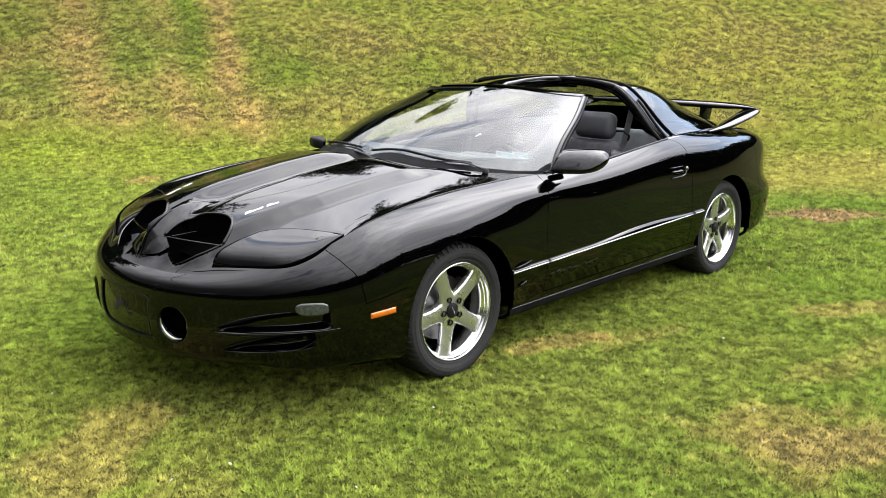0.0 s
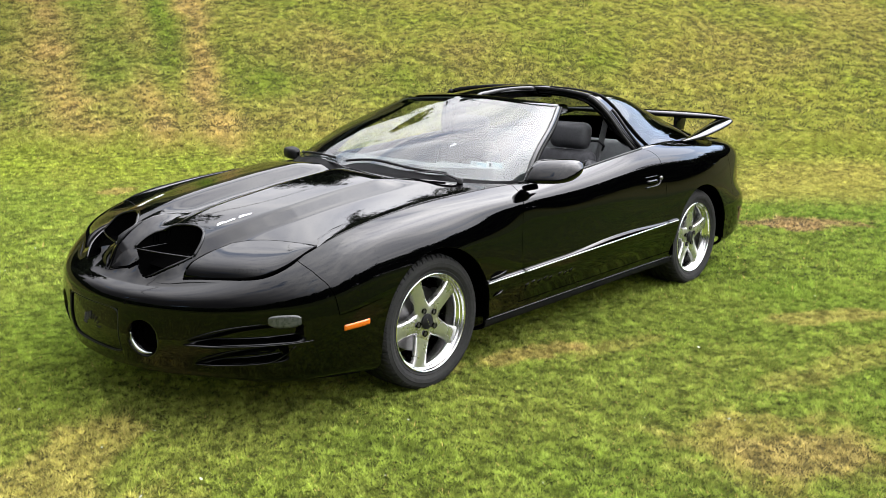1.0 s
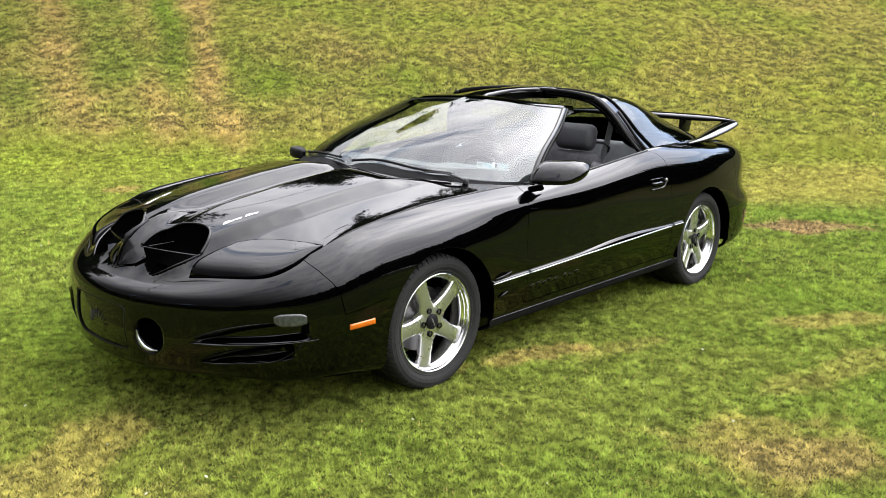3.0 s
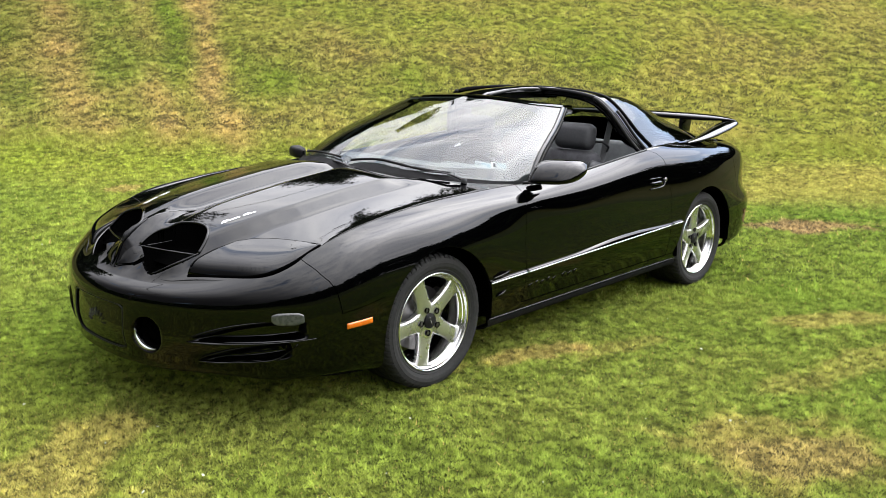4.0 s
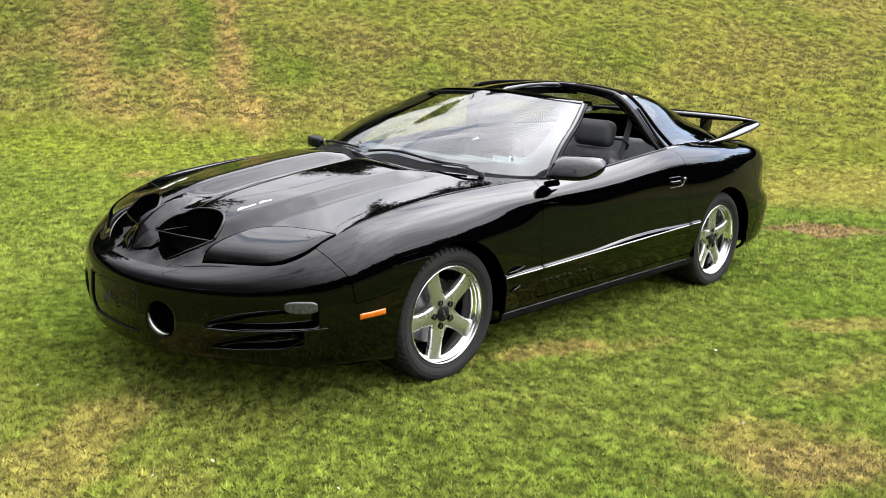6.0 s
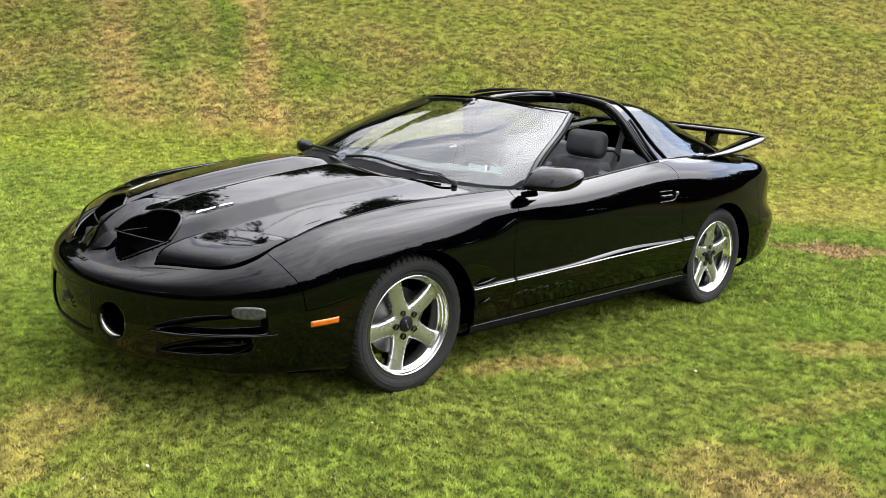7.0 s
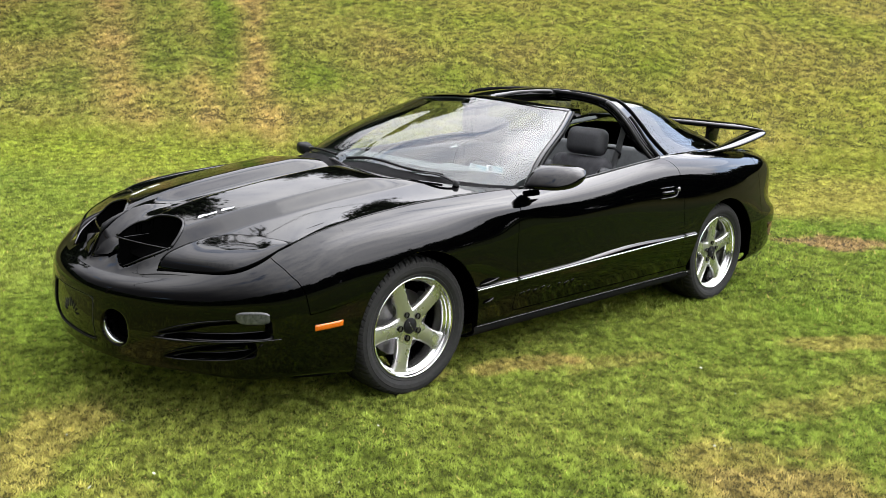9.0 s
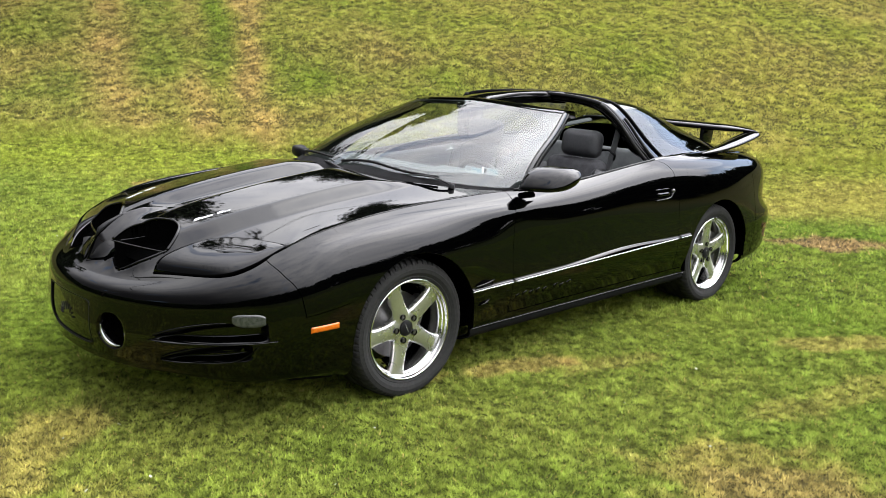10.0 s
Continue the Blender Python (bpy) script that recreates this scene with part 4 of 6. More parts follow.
# raised rear wing: two arms and a crossbar in one casting
def wing_section(c, chord, thick, nose_dir, lift=0.0):
    d = np.array(nose_dir, float)
    d /= np.linalg.norm(d)
    pts = []
    for f_, h_ in ((-0.5, 0.0), (-0.40, 0.36), (-0.1, 0.62), (0.25, 0.5), (0.5, 0.12), (0.5, -0.05), (0.2, -0.4), (-0.15, -0.5), (-0.4, -0.3)):
        pts.append(np.array(c) - d * f_ * chord + np.array([0, 0, h_ * thick + lift * f_]))
    return pts


wing = []
for c, chord, thick, d in (((-1.24, 0.79, 0.951), 0.02, 0.012, (0, 1, 0)), ((-1.48, 0.770, 0.967), 0.11, 0.030, (0, 1, 0)), ((-1.75, 0.742, 1.000), 0.165, 0.036, (0.1, 1, 0)),
                           ((-1.98, 0.715, 1.034), 0.19, 0.032, (0.35, 1, 0)), ((-2.10, 0.665, 1.054), 0.25, 0.024, (0.9, 0.6, 0)), ((-2.11, 0.52, 1.056), 0.28, 0.044, (1, 0.2, 0)),
                           ((-2.13, 0.3, 1.055), 0.28, 0.05, (1, 0.08, 0)), ((-2.14, 0, 1.055), 0.28, 0.05, (1, 0, 0))):
    wing.append(wing_section(c, chord, thick, d, -0.004))
wing = np.array(wing)
wing = np.einsum("ij,jmk->imk", spline_matrix(np.arange(len(wing)), np.linspace(0, len(wing) - 1, 60)), wing)
wing = np.concatenate([wing, wing[:, :1]], axis=1)
loop = np.concatenate([wing, wing[::-1][1:] * np.array([1, -1, 1])], axis=0)
sheet("rear_wing", [loop], PAINT, car, out=(0, 0, 1), thick=0.0, label="black raised rear wing")
for sign in (1, -1):
    bm = bmesh.new()
    box(bm, (0.13, 0.032, 0.13), (-2.10, 0.31 * sign, 0.985), (0, -8, 0), 0.012, 2, taper=1.15)
    part("wing_post", bm, PAINT, car)

# wheels
def build_tyre():
    """Carcass with grooved tread blocks and a ribbed shoulder."""
    prof = [(0.232, 0.118), (0.238, 0.124), (0.246, 0.129), (0.249, 0.1275), (0.265, 0.1365), (0.282, 0.139), (0.284, 0.1375), (0.300, 0.134), (0.309, 0.127), (0.3155, 0.117), (0.3195, 0.104), (0.3205, 0.09),
            (0.3215, 0.076), (0.314, 0.0745), (0.314, 0.067), (0.322, 0.0655), (0.3225, 0.026), (0.3145, 0.0245), (0.3145, 0.0165), (0.3228, 0.015)]
    prof = prof + [(r, -y_) for r, y_ in reversed(prof)]
    count = 360
    bm, rings = bmesh.new(), []
    for r, y_ in prof:
        ring = []
        for k in range(count):
            a = 2 * math.pi * k / count
            rr = r
            ph = (k + (y_ * 60 if r > 0.3 else 0)) % 6
            if r > 0.308 and abs(y_) > 0.03 and ph < 1.6:
                rr = r - 0.006
            elif 0.298 < r <= 0.308 + 0.002 and k % 4 == 0:
                rr = r - 0.002
            ring.append(bm.verts.new((rr * math.cos(a), y_, rr * math.sin(a))))
        rings.append(ring)
    for a, b in zip(rings, rings[1:]):
        for k in range(count):
            bm.faces.new((a[k], a[(k + 1) % count], b[(k + 1) % count], b[k]))
    return bm


def build_wheel(turn):
    hub = new("wheel")
    hub.parent = car
    part("tyre", build_tyre(), RUBBER, hub, "black road tyre with grooved tread", smooth=False)
    rim = [(0.2345, 0.119), (0.2340, 0.1255), (0.2315, 0.1275), (0.2285, 0.1265), (0.2265, 0.121), (0.2255, 0.112), (0.2235, 0.1085), (0.2195, 0.1075), (0.2175, 0.104), (0.2165, 0.094),
           (0.2115, 0.0915), (0.2085, 0.088), (0.206, 0.07), (0.200, 0.03), (0.198, -0.09), (0.23, -0.115)]
    part("rim", lathe(rim, 128), CHROME, hub, "polished aluminium five-spoke wheel")
    for k in range(5):
        bm = bmesh.new()
        rows = []
        for r, w, y_, h in ((0.03, 0.056, 0.090, 0.035), (0.055, 0.051, 0.090, 0.035), (0.08, 0.0445, 0.091, 0.034), (0.11, 0.039, 0.093, 0.032), (0.15, 0.0375, 0.096, 0.03), (0.185, 0.040, 0.098, 0.028), (0.205, 0.045, 0.099, 0.026), (0.2165, 0.050, 0.098, 0.024)):
            rows.append([bm.verts.new(c) for c in ((r, y_ - h, -w * 0.95), (r, y_ - 0.010, -w), (r, y_ - 0.003, -w * 0.88), (r, y_, -w * 0.72), (r, y_ + 0.001, 0), (r, y_, w * 0.72), (r, y_ - 0.003, w * 0.88), (r, y_ - 0.010, w), (r, y_ - h, w * 0.95))])
        for a, b in zip(rows, rows[1:]):
            for i in range(8):
                bm.faces.new((a[i], a[i + 1], b[i + 1], b[i]))
        bmesh.ops.transform(bm, matrix=Matrix.Rotation(radians(turn + 72 * k), 4, "Y"), verts=bm.verts)
        part("spoke", bm, ALLOY, hub)
        a = radians(turn + 72 * k)
        at = Matrix.Translation((0.058 * math.cos(a), 0, -0.058 * math.sin(a)))
        bm = lathe([(0.0145, 0.098), (0.0125, 0.0985), (0.0125, 0.082)], 20)
        bmesh.ops.transform(bm, matrix=at, verts=bm.verts)
        part("lug_socket", bm, CAVITY, hub)
        bm = lathe([(0.0122, 0.080), (0.0122, 0.0925), (0.0085, 0.0935), (0.0085, 0.097), (0.001, 0.0975)], 6)
        bmesh.ops.transform(bm, matrix=at, verts=bm.verts)
        part("lug_nut", bm, STEEL, hub, smooth=False)
    part("hub_plate", lathe([(0.082, 0.050), (0.082, 0.083), (0.076, 0.0895), (0.001, 0.0895)], 40), ALLOY, hub)
    part("centre_cap", lathe([(0.037, 0.088), (0.037, 0.096), (0.034, 0.0995), (0.001, 0.1005)], 32), SEAL, hub, "black centre cap")
    for k in range(3):
        bm = bmesh.new()
        box(bm, (0.012, 0.001, 0.004), (0.010 * (k - 1) * 0.7, 0.1012, 0.014 * (k - 1)), (0, -58, 0), 0.0003, 1)
        part("cap_bar", bm, BRIGHT, hub)
    part("brake_disc", lathe([(0.155, 0.0), (0.155, 0.02), (0.075, 0.02), (0.07, 0.045), (0.001, 0.045)], 48), STEEL, hub, "grey steel brake disc")
    bm = bmesh.new()
    box(bm, (0.07, 0.05, 0.14), (-0.125, 0.022, 0.05), (0, -25, 0), 0.012, 2)
    part("brake_caliper", bm, STEEL, hub)
    part("valve_stem", tube([(0.203, 0.085, 0.085), (0.196, 0.098, 0.082)], 0.0045), TRIM, hub)
    return hub


front_wheel = build_wheel(76)
rear_wheel = build_wheel(270)
front_wheel.matrix_basis = pose(WX, 0.772, WZ)
rear_wheel.matrix_basis = pose(-WX, 0.772, WZ)
copy_thing(front_wheel, pose(WX, -0.772, WZ, 0, 0, 180))
copy_thing(rear_wheel, pose(-WX, -0.772, WZ, 0, 0, 180))


# ---- smaller parts of the car ----
def on_flank(u, z, proud=0.0):
    """A place on the flank at station u and height z, moved outwards, with its outward direction."""
    v = v_at(np.array([u]), z)
    p = band(np.array([u]), v[:, None])[0, 0]
    _, _, nx, ny = plan(np.array([u]))
    return Vector((p[0] + nx[0] * proud, p[1] + ny[0] * proud, p[2])), Vector((nx[0], ny[0], 0))


def flank_patch(name, outline_u, z_low, z_high, proud, mat, mirror, label="", nu=16, nv=6, deep=0.01, parent=None):
    """A raised plate that follows the flank, with rounded edges."""
    us = np.linspace(outline_u[0], outline_u[1], nu)
    t = np.linspace(0, 1, nu)
    lo = np.array([z_low(a) if callable(z_low) else z_low for a in t])
    hi = np.array([z_high(a) if callable(z_high) else z_high for a in t])
    zz = lo[:, None] + (hi - lo)[:, None] * np.linspace(0, 1, nv)[None]
    x_, y_, nx, ny = plan(us)
    v = np.stack([v_at(us, zz[:, j]) for j in range(nv)], 1)
    p = band(us, v)
    edge = np.minimum(np.minimum(np.arange(nv), np.arange(nv)[::-1])[None], np.minimum(np.arange(nu), np.arange(nu)[::-1])[:, None])
    h = np.where(edge == 0, -deep, proud)
    p[..., 0] += nx[:, None] * h
    p[..., 1] += ny[:, None] * h
    sg = -1 if mirror else 1
    return sheet(name, [p], mat, parent or car, label, thick=0.0, mirror=mirror, out=(float(nx.mean()), sg * float(ny.mean()), 0))


for mirror, sign in SIDES:
    # amber side marker
    flank_patch("side_marker", (u_at(1.86), u_at(1.715)), lambda t: 0.418 + 0.002 * t, lambda t: 0.452 + 0.004 * t, 0.005, AMBER, mirror, "amber side marker lamp")
    # turn lamp in the bumper
    flank_patch("turn_lamp", (0.892, 1.032), lambda t: 0.494 - 0.032 * max(0.05, 1 - abs(2 * t - 1.06) ** 3.5) ** 0.5, lambda t: 0.494 + 0.030 * max(0.05, 1 - abs(2 * t - 1.0) ** 4) ** 0.5, 0.004, LENS, mirror, "clear front turn lamp", nu=26, nv=9)
    # polished lower lips of the two slashes
    for u0, u1, zl, zt in ((0.545, 1.075, 0.390, 0.016), (0.585, 1.0, 0.306, 0.028)):
        us = np.linspace(u0, u1, 40)
        t = np.linspace(0, 1, 40)
        rise = 0.055 * np.clip((t - 0.7) / 0.3, 0, 1) ** 2 if u1 == 1.0 else 0.0
        p = band(us, v_at(us, zl + zt * t ** 2 + rise)[:, None])[:, 0]
        x_, y_, nx, ny = plan(us)
        p[:, 0] += nx * 0.002
        p[:, 1] = (p[:, 1] + ny * 0.002) * sign
        part("slash_lip", tube(p, (0.016 * np.exp(-((t - 0.16) / 0.13) ** 2) + 0.0075) * np.sin(np.pi * np.clip(t * 0.94 + 0.03, 0, 1)) ** 0.5 + 0.001, sides=12, flat=0.5), PAINT, car)
    # upper edges of the slashes
    for u0, u1, zl, zt, hi, end in ((0.535, 1.05, 0.392, 0.014, 0.088, 0.66), (0.575, 0.985, 0.306, 0.026, 0.074, 0.5)):
        t = np.linspace(0.05, end, 30)
        us = u0 + (u1 - u0) * t
        p = band(us, v_at(us, zl + zt * t ** 2 + hi * np.sin(t ** 0.8 * np.pi * 0.62))[:, None])[:, 0]
        x_, y_, nx, ny = plan(us)
        p[:, 0] += nx * 0.003
        p[:, 1] = (p[:, 1] + ny * 0.003) * sign
        part("slash_edge", tube(p, 0.005 * np.sin(np.linspace(0.5, math.pi - 0.1, 30)), sides=8), PAINT, car)
    # side moulding: front piece, door piece, rear piece
    for x0, x1, z0, z1 in ((0.955, 0.680, 0.449, 0.4555), (0.664, -0.79, 0.4555, 0.490), (-0.812, -0.915, 0.491, 0.494)):
        us = np.linspace(u_at(x0), u_at(x1), 60)
        t = np.linspace(0, 1, 60)
        zc = z0 + (z1 - z0) * t
        x_, y_, nx, ny = plan(us)
        wide = 0.006 + (0.019 * np.sin(np.pi * np.clip((t - 0.26) / 0.74, 0, 1)) ** 1.6 if x1 == -0.79 else 0.0)
        rows = []
        for dz, h in ((-0.006, -0.006), (-0.005, 0.006), (0.0, 0.0155), (0.005, 0.015), (0.35, 0.0125), (0.75, 0.0085), (1.0, -0.004)):
            zz = zc + (dz if dz <= 0.006 else wide * dz + 0.006)
            p = band(us, v_at(us, zz)[:, None])[:, 0]
            p[:, 0] += nx * h
            p[:, 1] += ny * h
            rows.append(p)
        sheet("side_moulding", [np.stack(rows, 0)], PAINT, car, mirror=mirror, thick=0.0, out=(0, sign, 0.3))
        # bright metal rod draws the highlight along the moulding's lower edge
        zz = zc - 0.001
        p = band(us, v_at(us, zz)[:, None])[:, 0]
        p[:, 0] += nx * 0.0162
        p[:, 1] += ny * 0.0162
        p[:, 1] *= sign
        part("moulding_highlight", tube(p, 0.0032, sides=8), BRIGHT, car)
    # vents behind the front wheel
    # near-black raised plates stand in for the dark inside the vents
    flank_patch("fender_vent", (u_at(0.935), u_at(0.80)), lambda t: 0.461 + 0.004 * t, lambda t: 0.476 + 0.022 * np.sin(math.pi * t), 0.002, CAVITY, mirror, "dark vent slot in the fender")
    flank_patch("fender_vent", (u_at(0.90), u_at(0.83)), 0.365, lambda t: 0.37 + 0.022 * np.sin(math.pi * t), 0.003, CAVITY, mirror)
    for x0, x1, z_, r_ in ((0.93, 0.80, 0.468, 0.0032), (0.885, 0.832, 0.372, 0.004)):
        us = np.linspace(u_at(x0), u_at(x1), 14)
        p = band(us, v_at(us, z_ + 0.018 * np.linspace(0, 1, 14) ** 2)[:, None])[:, 0]
        p[:, 1] = (p[:, 1] + 0.004) * sign
        part("vent_edge", tube(p, r_ * 1.5 * np.sin(np.linspace(0.2, 2.9, 14)), sides=8), PAINT, car)
    # embossed script on the door, as plain bars
    for k in range(8):
        c, nrm = on_flank(u_at(0.62 - 0.052 * k - 0.03 * (k > 4)), 0.372 + 0.006 * (k % 2), 0.001)
        bm = bmesh.new()
        box(bm, (0.036, 0.003, 0.018), (c.x, c.y * sign, c.z), (0, 14, 0), 0.001, 1)
        part("embossed_bar", bm, PAINT, car)
    # door handle in its recess
    # the recess is a near-black plate on the door, its shade painted
    flank_patch("handle_recess", (u_at(-0.57), u_at(-0.735)), 0.735, 0.792, 0.0005, CAVITY, mirror, nu=12, nv=5, deep=0.004)
    flank_patch("door_handle", (u_at(-0.58), u_at(-0.70)), 0.752, 0.776, 0.012, PAINT, mirror, "black flush door handle", nu=12, nv=6)
    for xs_, zs_, rad in (((-0.565, -0.63, -0.70), (0.793, 0.793, 0.793), 0.0035), ((-0.565, -0.66, -0.70, -0.725, -0.735), (0.733, 0.734, 0.737, 0.748, 0.765), 0.005)):
        p = curve([tuple(on_flank(u_at(a), b, 0.003)[0]) for a, b in zip(xs_, zs_)], 20)
        p[:, 1] *= sign
        part("handle_lip", tube(p, rad, sides=8), PAINT, car)
    c, nrm = on_flank(u_at(-0.745), 0.775, 0.003)
    bm = lathe([(0.001, 0.006), (0.012, 0.005), (0.014, -0.002)], 18)
    bmesh.ops.transform(bm, matrix=Matrix.Translation((c.x, c.y * sign, c.z)) @ (Matrix.Identity(4) if sign > 0 else Matrix.Rotation(math.pi, 4, "Z")), verts=bm.verts)
    part("door_lock", bm, STEEL, car)
    # belt seal along the top of the door
    us = np.linspace(u_at(0.54), u_at(-0.66), 60)
    p = band(us, np.full((60, 1), 0.999))[:, 0] + np.array([0, -0.006, 0.004])
    p[:, 1] *= sign
    part("belt_seal", tube(p, 0.007, sides=8), TRIM, car)
    # wing mirror
    rows = []
    soft = 0.7 if sign > 0 else 0.45
    for cx, cy, low_, top, rx in ((0.555, 0.842, 0.888, 0.965, 0.015), (0.55, 0.868, 0.886, 0.992, 0.052), (0.54, 0.915, 0.885, 0.999, 0.075), (0.515, 0.965, 0.886, 1.001, 0.082),
                                  (0.485, 1.02, 0.889, 0.998, 0.078), (0.455, 1.052, 0.900, 0.982, 0.06), (0.44, 1.070, 0.925, 0.958, 0.028)):
        cz, rz = (low_ + top) / 2, (top - low_) / 2
        lean_ = 1.0 if sign > 0 else 0.0
        rows.append([(cx + 0.02 * (sign > 0) - lean_ * rz * math.sin(a) + rx * math.copysign(abs(math.cos(a)) ** soft, math.cos(a)), cy, cz + rz * math.copysign(abs(math.sin(a)) ** 0.8, math.sin(a))) for a in np.linspace(0, 2 * math.pi, 28)])
    rows = np.array(rows) + (np.array([-0.075, 0.004, 0.0]) if sign > 0 else np.array([0.11, 0, -0.05]))
    if sign < 0:
        rows = (rows - rows.mean((0, 1))) * np.array([0.6, 0.8, 0.6]) + rows.mean((0, 1))
    rows = np.einsum("ij,jmk->imk", spline_matrix(np.arange(7), np.linspace(0, 6, 30)), rows)
    tip = np.tile(rows[-1].mean(0), (1, 28, 1)) + np.array([0, 0.006, 0])
    # far mirror: matt black in place of paint, standing in for dark reflections
    mirror_ob = sheet("wing_mirror", [np.concatenate([rows, tip], 0)], PAINT if sign > 0 else SEAL, car, mirror=mirror, out=(0, 0, 1), thick=0.0, label="black wing mirror on the door")
    if sign > 0:
        bm = bmesh.new()
        box(bm, (0.004, 0.11, 0.055), (0.39, 0.975, 0.95), (0, 0, -22), 0.003)
        part("mirror_glass", bm, CHROME, mirror_ob)
    bm = bmesh.new()
    box(bm, (0.10, 0.045, 0.024), (0.46, 0.850 * sign, 0.890), (0, -6, -6 * sign), 0.010)
    part("mirror_base", bm, TRIM, mirror_ob)
    flank_patch("rear_side_marker", (u_at(-1.90), u_at(-2.02)), 0.40, 0.45, 0.004, REDLENS, mirror, "dark red side marker lamp")
    # fog lamp deep in its round hole
    c, nrm = on_flank(0.345, 0.392, -0.066)
    turn = Matrix.Translation((c.x, c.y * sign, c.z)) @ Matrix.Rotation(math.atan2(nrm.y * sign, nrm.x) - math.pi / 2, 4, "Z")
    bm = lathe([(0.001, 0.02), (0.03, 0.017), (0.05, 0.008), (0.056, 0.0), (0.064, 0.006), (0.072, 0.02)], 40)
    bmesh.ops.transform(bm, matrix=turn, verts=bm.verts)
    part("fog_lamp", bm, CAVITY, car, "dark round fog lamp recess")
    # bright metal crescent, shaped as the sky's glint inside the hole
    ring = [(0.069 * math.cos(a), 0.050 + 0.012 * math.sin(a), 0.069 * math.sin(a)) for a in np.linspace(math.pi * 0.93, math.pi * 1.62, 24)]
    bm = tube(ring, 0.015 * np.sin(np.linspace(0.12, math.pi - 0.12, 24)), sides=8, flat=0.7)
    bmesh.ops.transform(bm, matrix=turn @ Matrix.Diagonal((-1, 1, 1, 1)) if sign > 0 else turn, verts=bm.verts)
    part("lamp_glint", bm, BRIGHT, car)
    # wheel housing
    for xc in (WX, -WX):
        th = np.linspace(-0.15, math.pi + 0.15, 40)
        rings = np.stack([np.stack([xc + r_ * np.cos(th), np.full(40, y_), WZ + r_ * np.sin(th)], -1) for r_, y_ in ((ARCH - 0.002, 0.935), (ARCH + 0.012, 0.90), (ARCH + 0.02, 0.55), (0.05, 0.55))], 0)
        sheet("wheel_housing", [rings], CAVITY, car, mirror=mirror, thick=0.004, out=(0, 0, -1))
        lip = np.stack([xc + (ARCH + 0.001) * np.cos(th), np.full(40, 0.0), WZ + (ARCH + 0.001) * np.sin(th)], -1)
        us = np.interp(-lip[:, 0], -UX, UU)
        yy = band(us, v_at(us, np.maximum(lip[:, 2], 0.2))[:, None])[:, 0, 1]
        lip[:, 1] = (yy - 0.003) * sign
        part("arch_lip", tube(lip[6:-6], 0.003, sides=6), PAINT, car)

# painted script on the scoops, as plain bars
for sign in (1, -1):
    for f0, f1, tall in ((0.0, 0.16, 0.020), (0.19, 0.28, 0.012), (0.31, 0.52, 0.012), (0.64, 0.80, 0.019), (0.83, 0.88, 0.012), (0.91, 1.0, 0.012)):
        top, low_ = [], []
        for f_ in np.linspace(f0, f1, 5):
            for rowp, off in ((low_, 0.0), (top, tall)):
                bx, by = 2.040 - 0.155 * f_ - off * 0.75, 0.338 + 0.034 * f_ - off * 0.75
                rowp.append((bx, by * sign, hood_z(bx, by) + 0.0016))
        sheet("decal_bar", [np.array([low_, top])], WHITE, car, thick=0.001, out=(0, 0, 1), label="white script decal drawn as bars")

# badge on the plate panel, as a plain shape
c, nrm = on_flank(0.0, 0.40, -0.006)
for k in range(9):
    a = math.pi * (0.04 + 0.92 * k / 8)
    bm = bmesh.new()
    box(bm, (0.004, 0.040 - 0.012 * (k % 2), 0.008), (c.x + 0.0, 0.060 * math.cos(a), 0.385 + 0.045 * math.sin(a)), (math.degrees(a), 0, 0), 0.002, 1)
    part("badge_bar", bm, PAINT, car)
# outline of the plate panel
edge = []
for a in np.linspace(0, 2 * math.pi, 90, endpoint=False):
    cu, cz = math.cos(a), math.sin(a)
    k = 1 / (abs(cu) ** 9 + abs(cz) ** 9) ** (1 / 9)
    uu, zz = 0.213 * cu * k, 0.402 + 0.098 * cz * k
    p, nrm = on_flank(abs(uu), zz, -0.003)
    edge.append((p.x, math.copysign(p.y, uu), p.z))
part("plate_panel_seam", tube(edge, 0.004, closed=True, sides=6), SEAL, car)

# cowl, wipers
qs = np.linspace(0, 1, 40)
strip_ = np.stack([on_screen(f * 0.020 * np.clip((0.80 - qs) / 0.25, 0.02, 1), qs * 0.995) + np.array([0.002, 0, 0.0045]) for f in np.linspace(-0.0, 1, 5)], 0)
strip_ = np.concatenate([on_screen(0 * qs, qs * 0.995)[None] + np.array([0.031, 0, -0.010]), strip_], 0)
sheet("cowl_panel", [two_halves(strip_)], COWLING, car, out=(1, 0, 1), thick=0.003, label="matt black cowl panel below the glass")
cowl = np.stack([g[-1] + np.array([-0.004, 0, -0.012]), g[-1] + np.array([-0.05, 0, -0.016]), base[np.linspace(0, n - 1, len(g[-1])).astype(int)] + np.array([-0.06, 0, 0.018])], 0)
sheet("cowl", [np.concatenate([cowl[:, ::-1] * np.array([1, -1, 1]), cowl[:, 1:]], axis=1)], TRIM, car, out=(0, 0, 1), thick=0.004)


def screen_at(t, s, up=0.0):
    """A place on the windscreen: t from cowl to header, s from the middle to the car's left edge."""
    i, j = t * (n - 1), abs(s) * (n - 1)
    p = ws[int(round(i)), int(round(j))]
    return np.array([p[0] + up * 0.5, math.copysign(p[1], s if s else 1), p[2] + up])


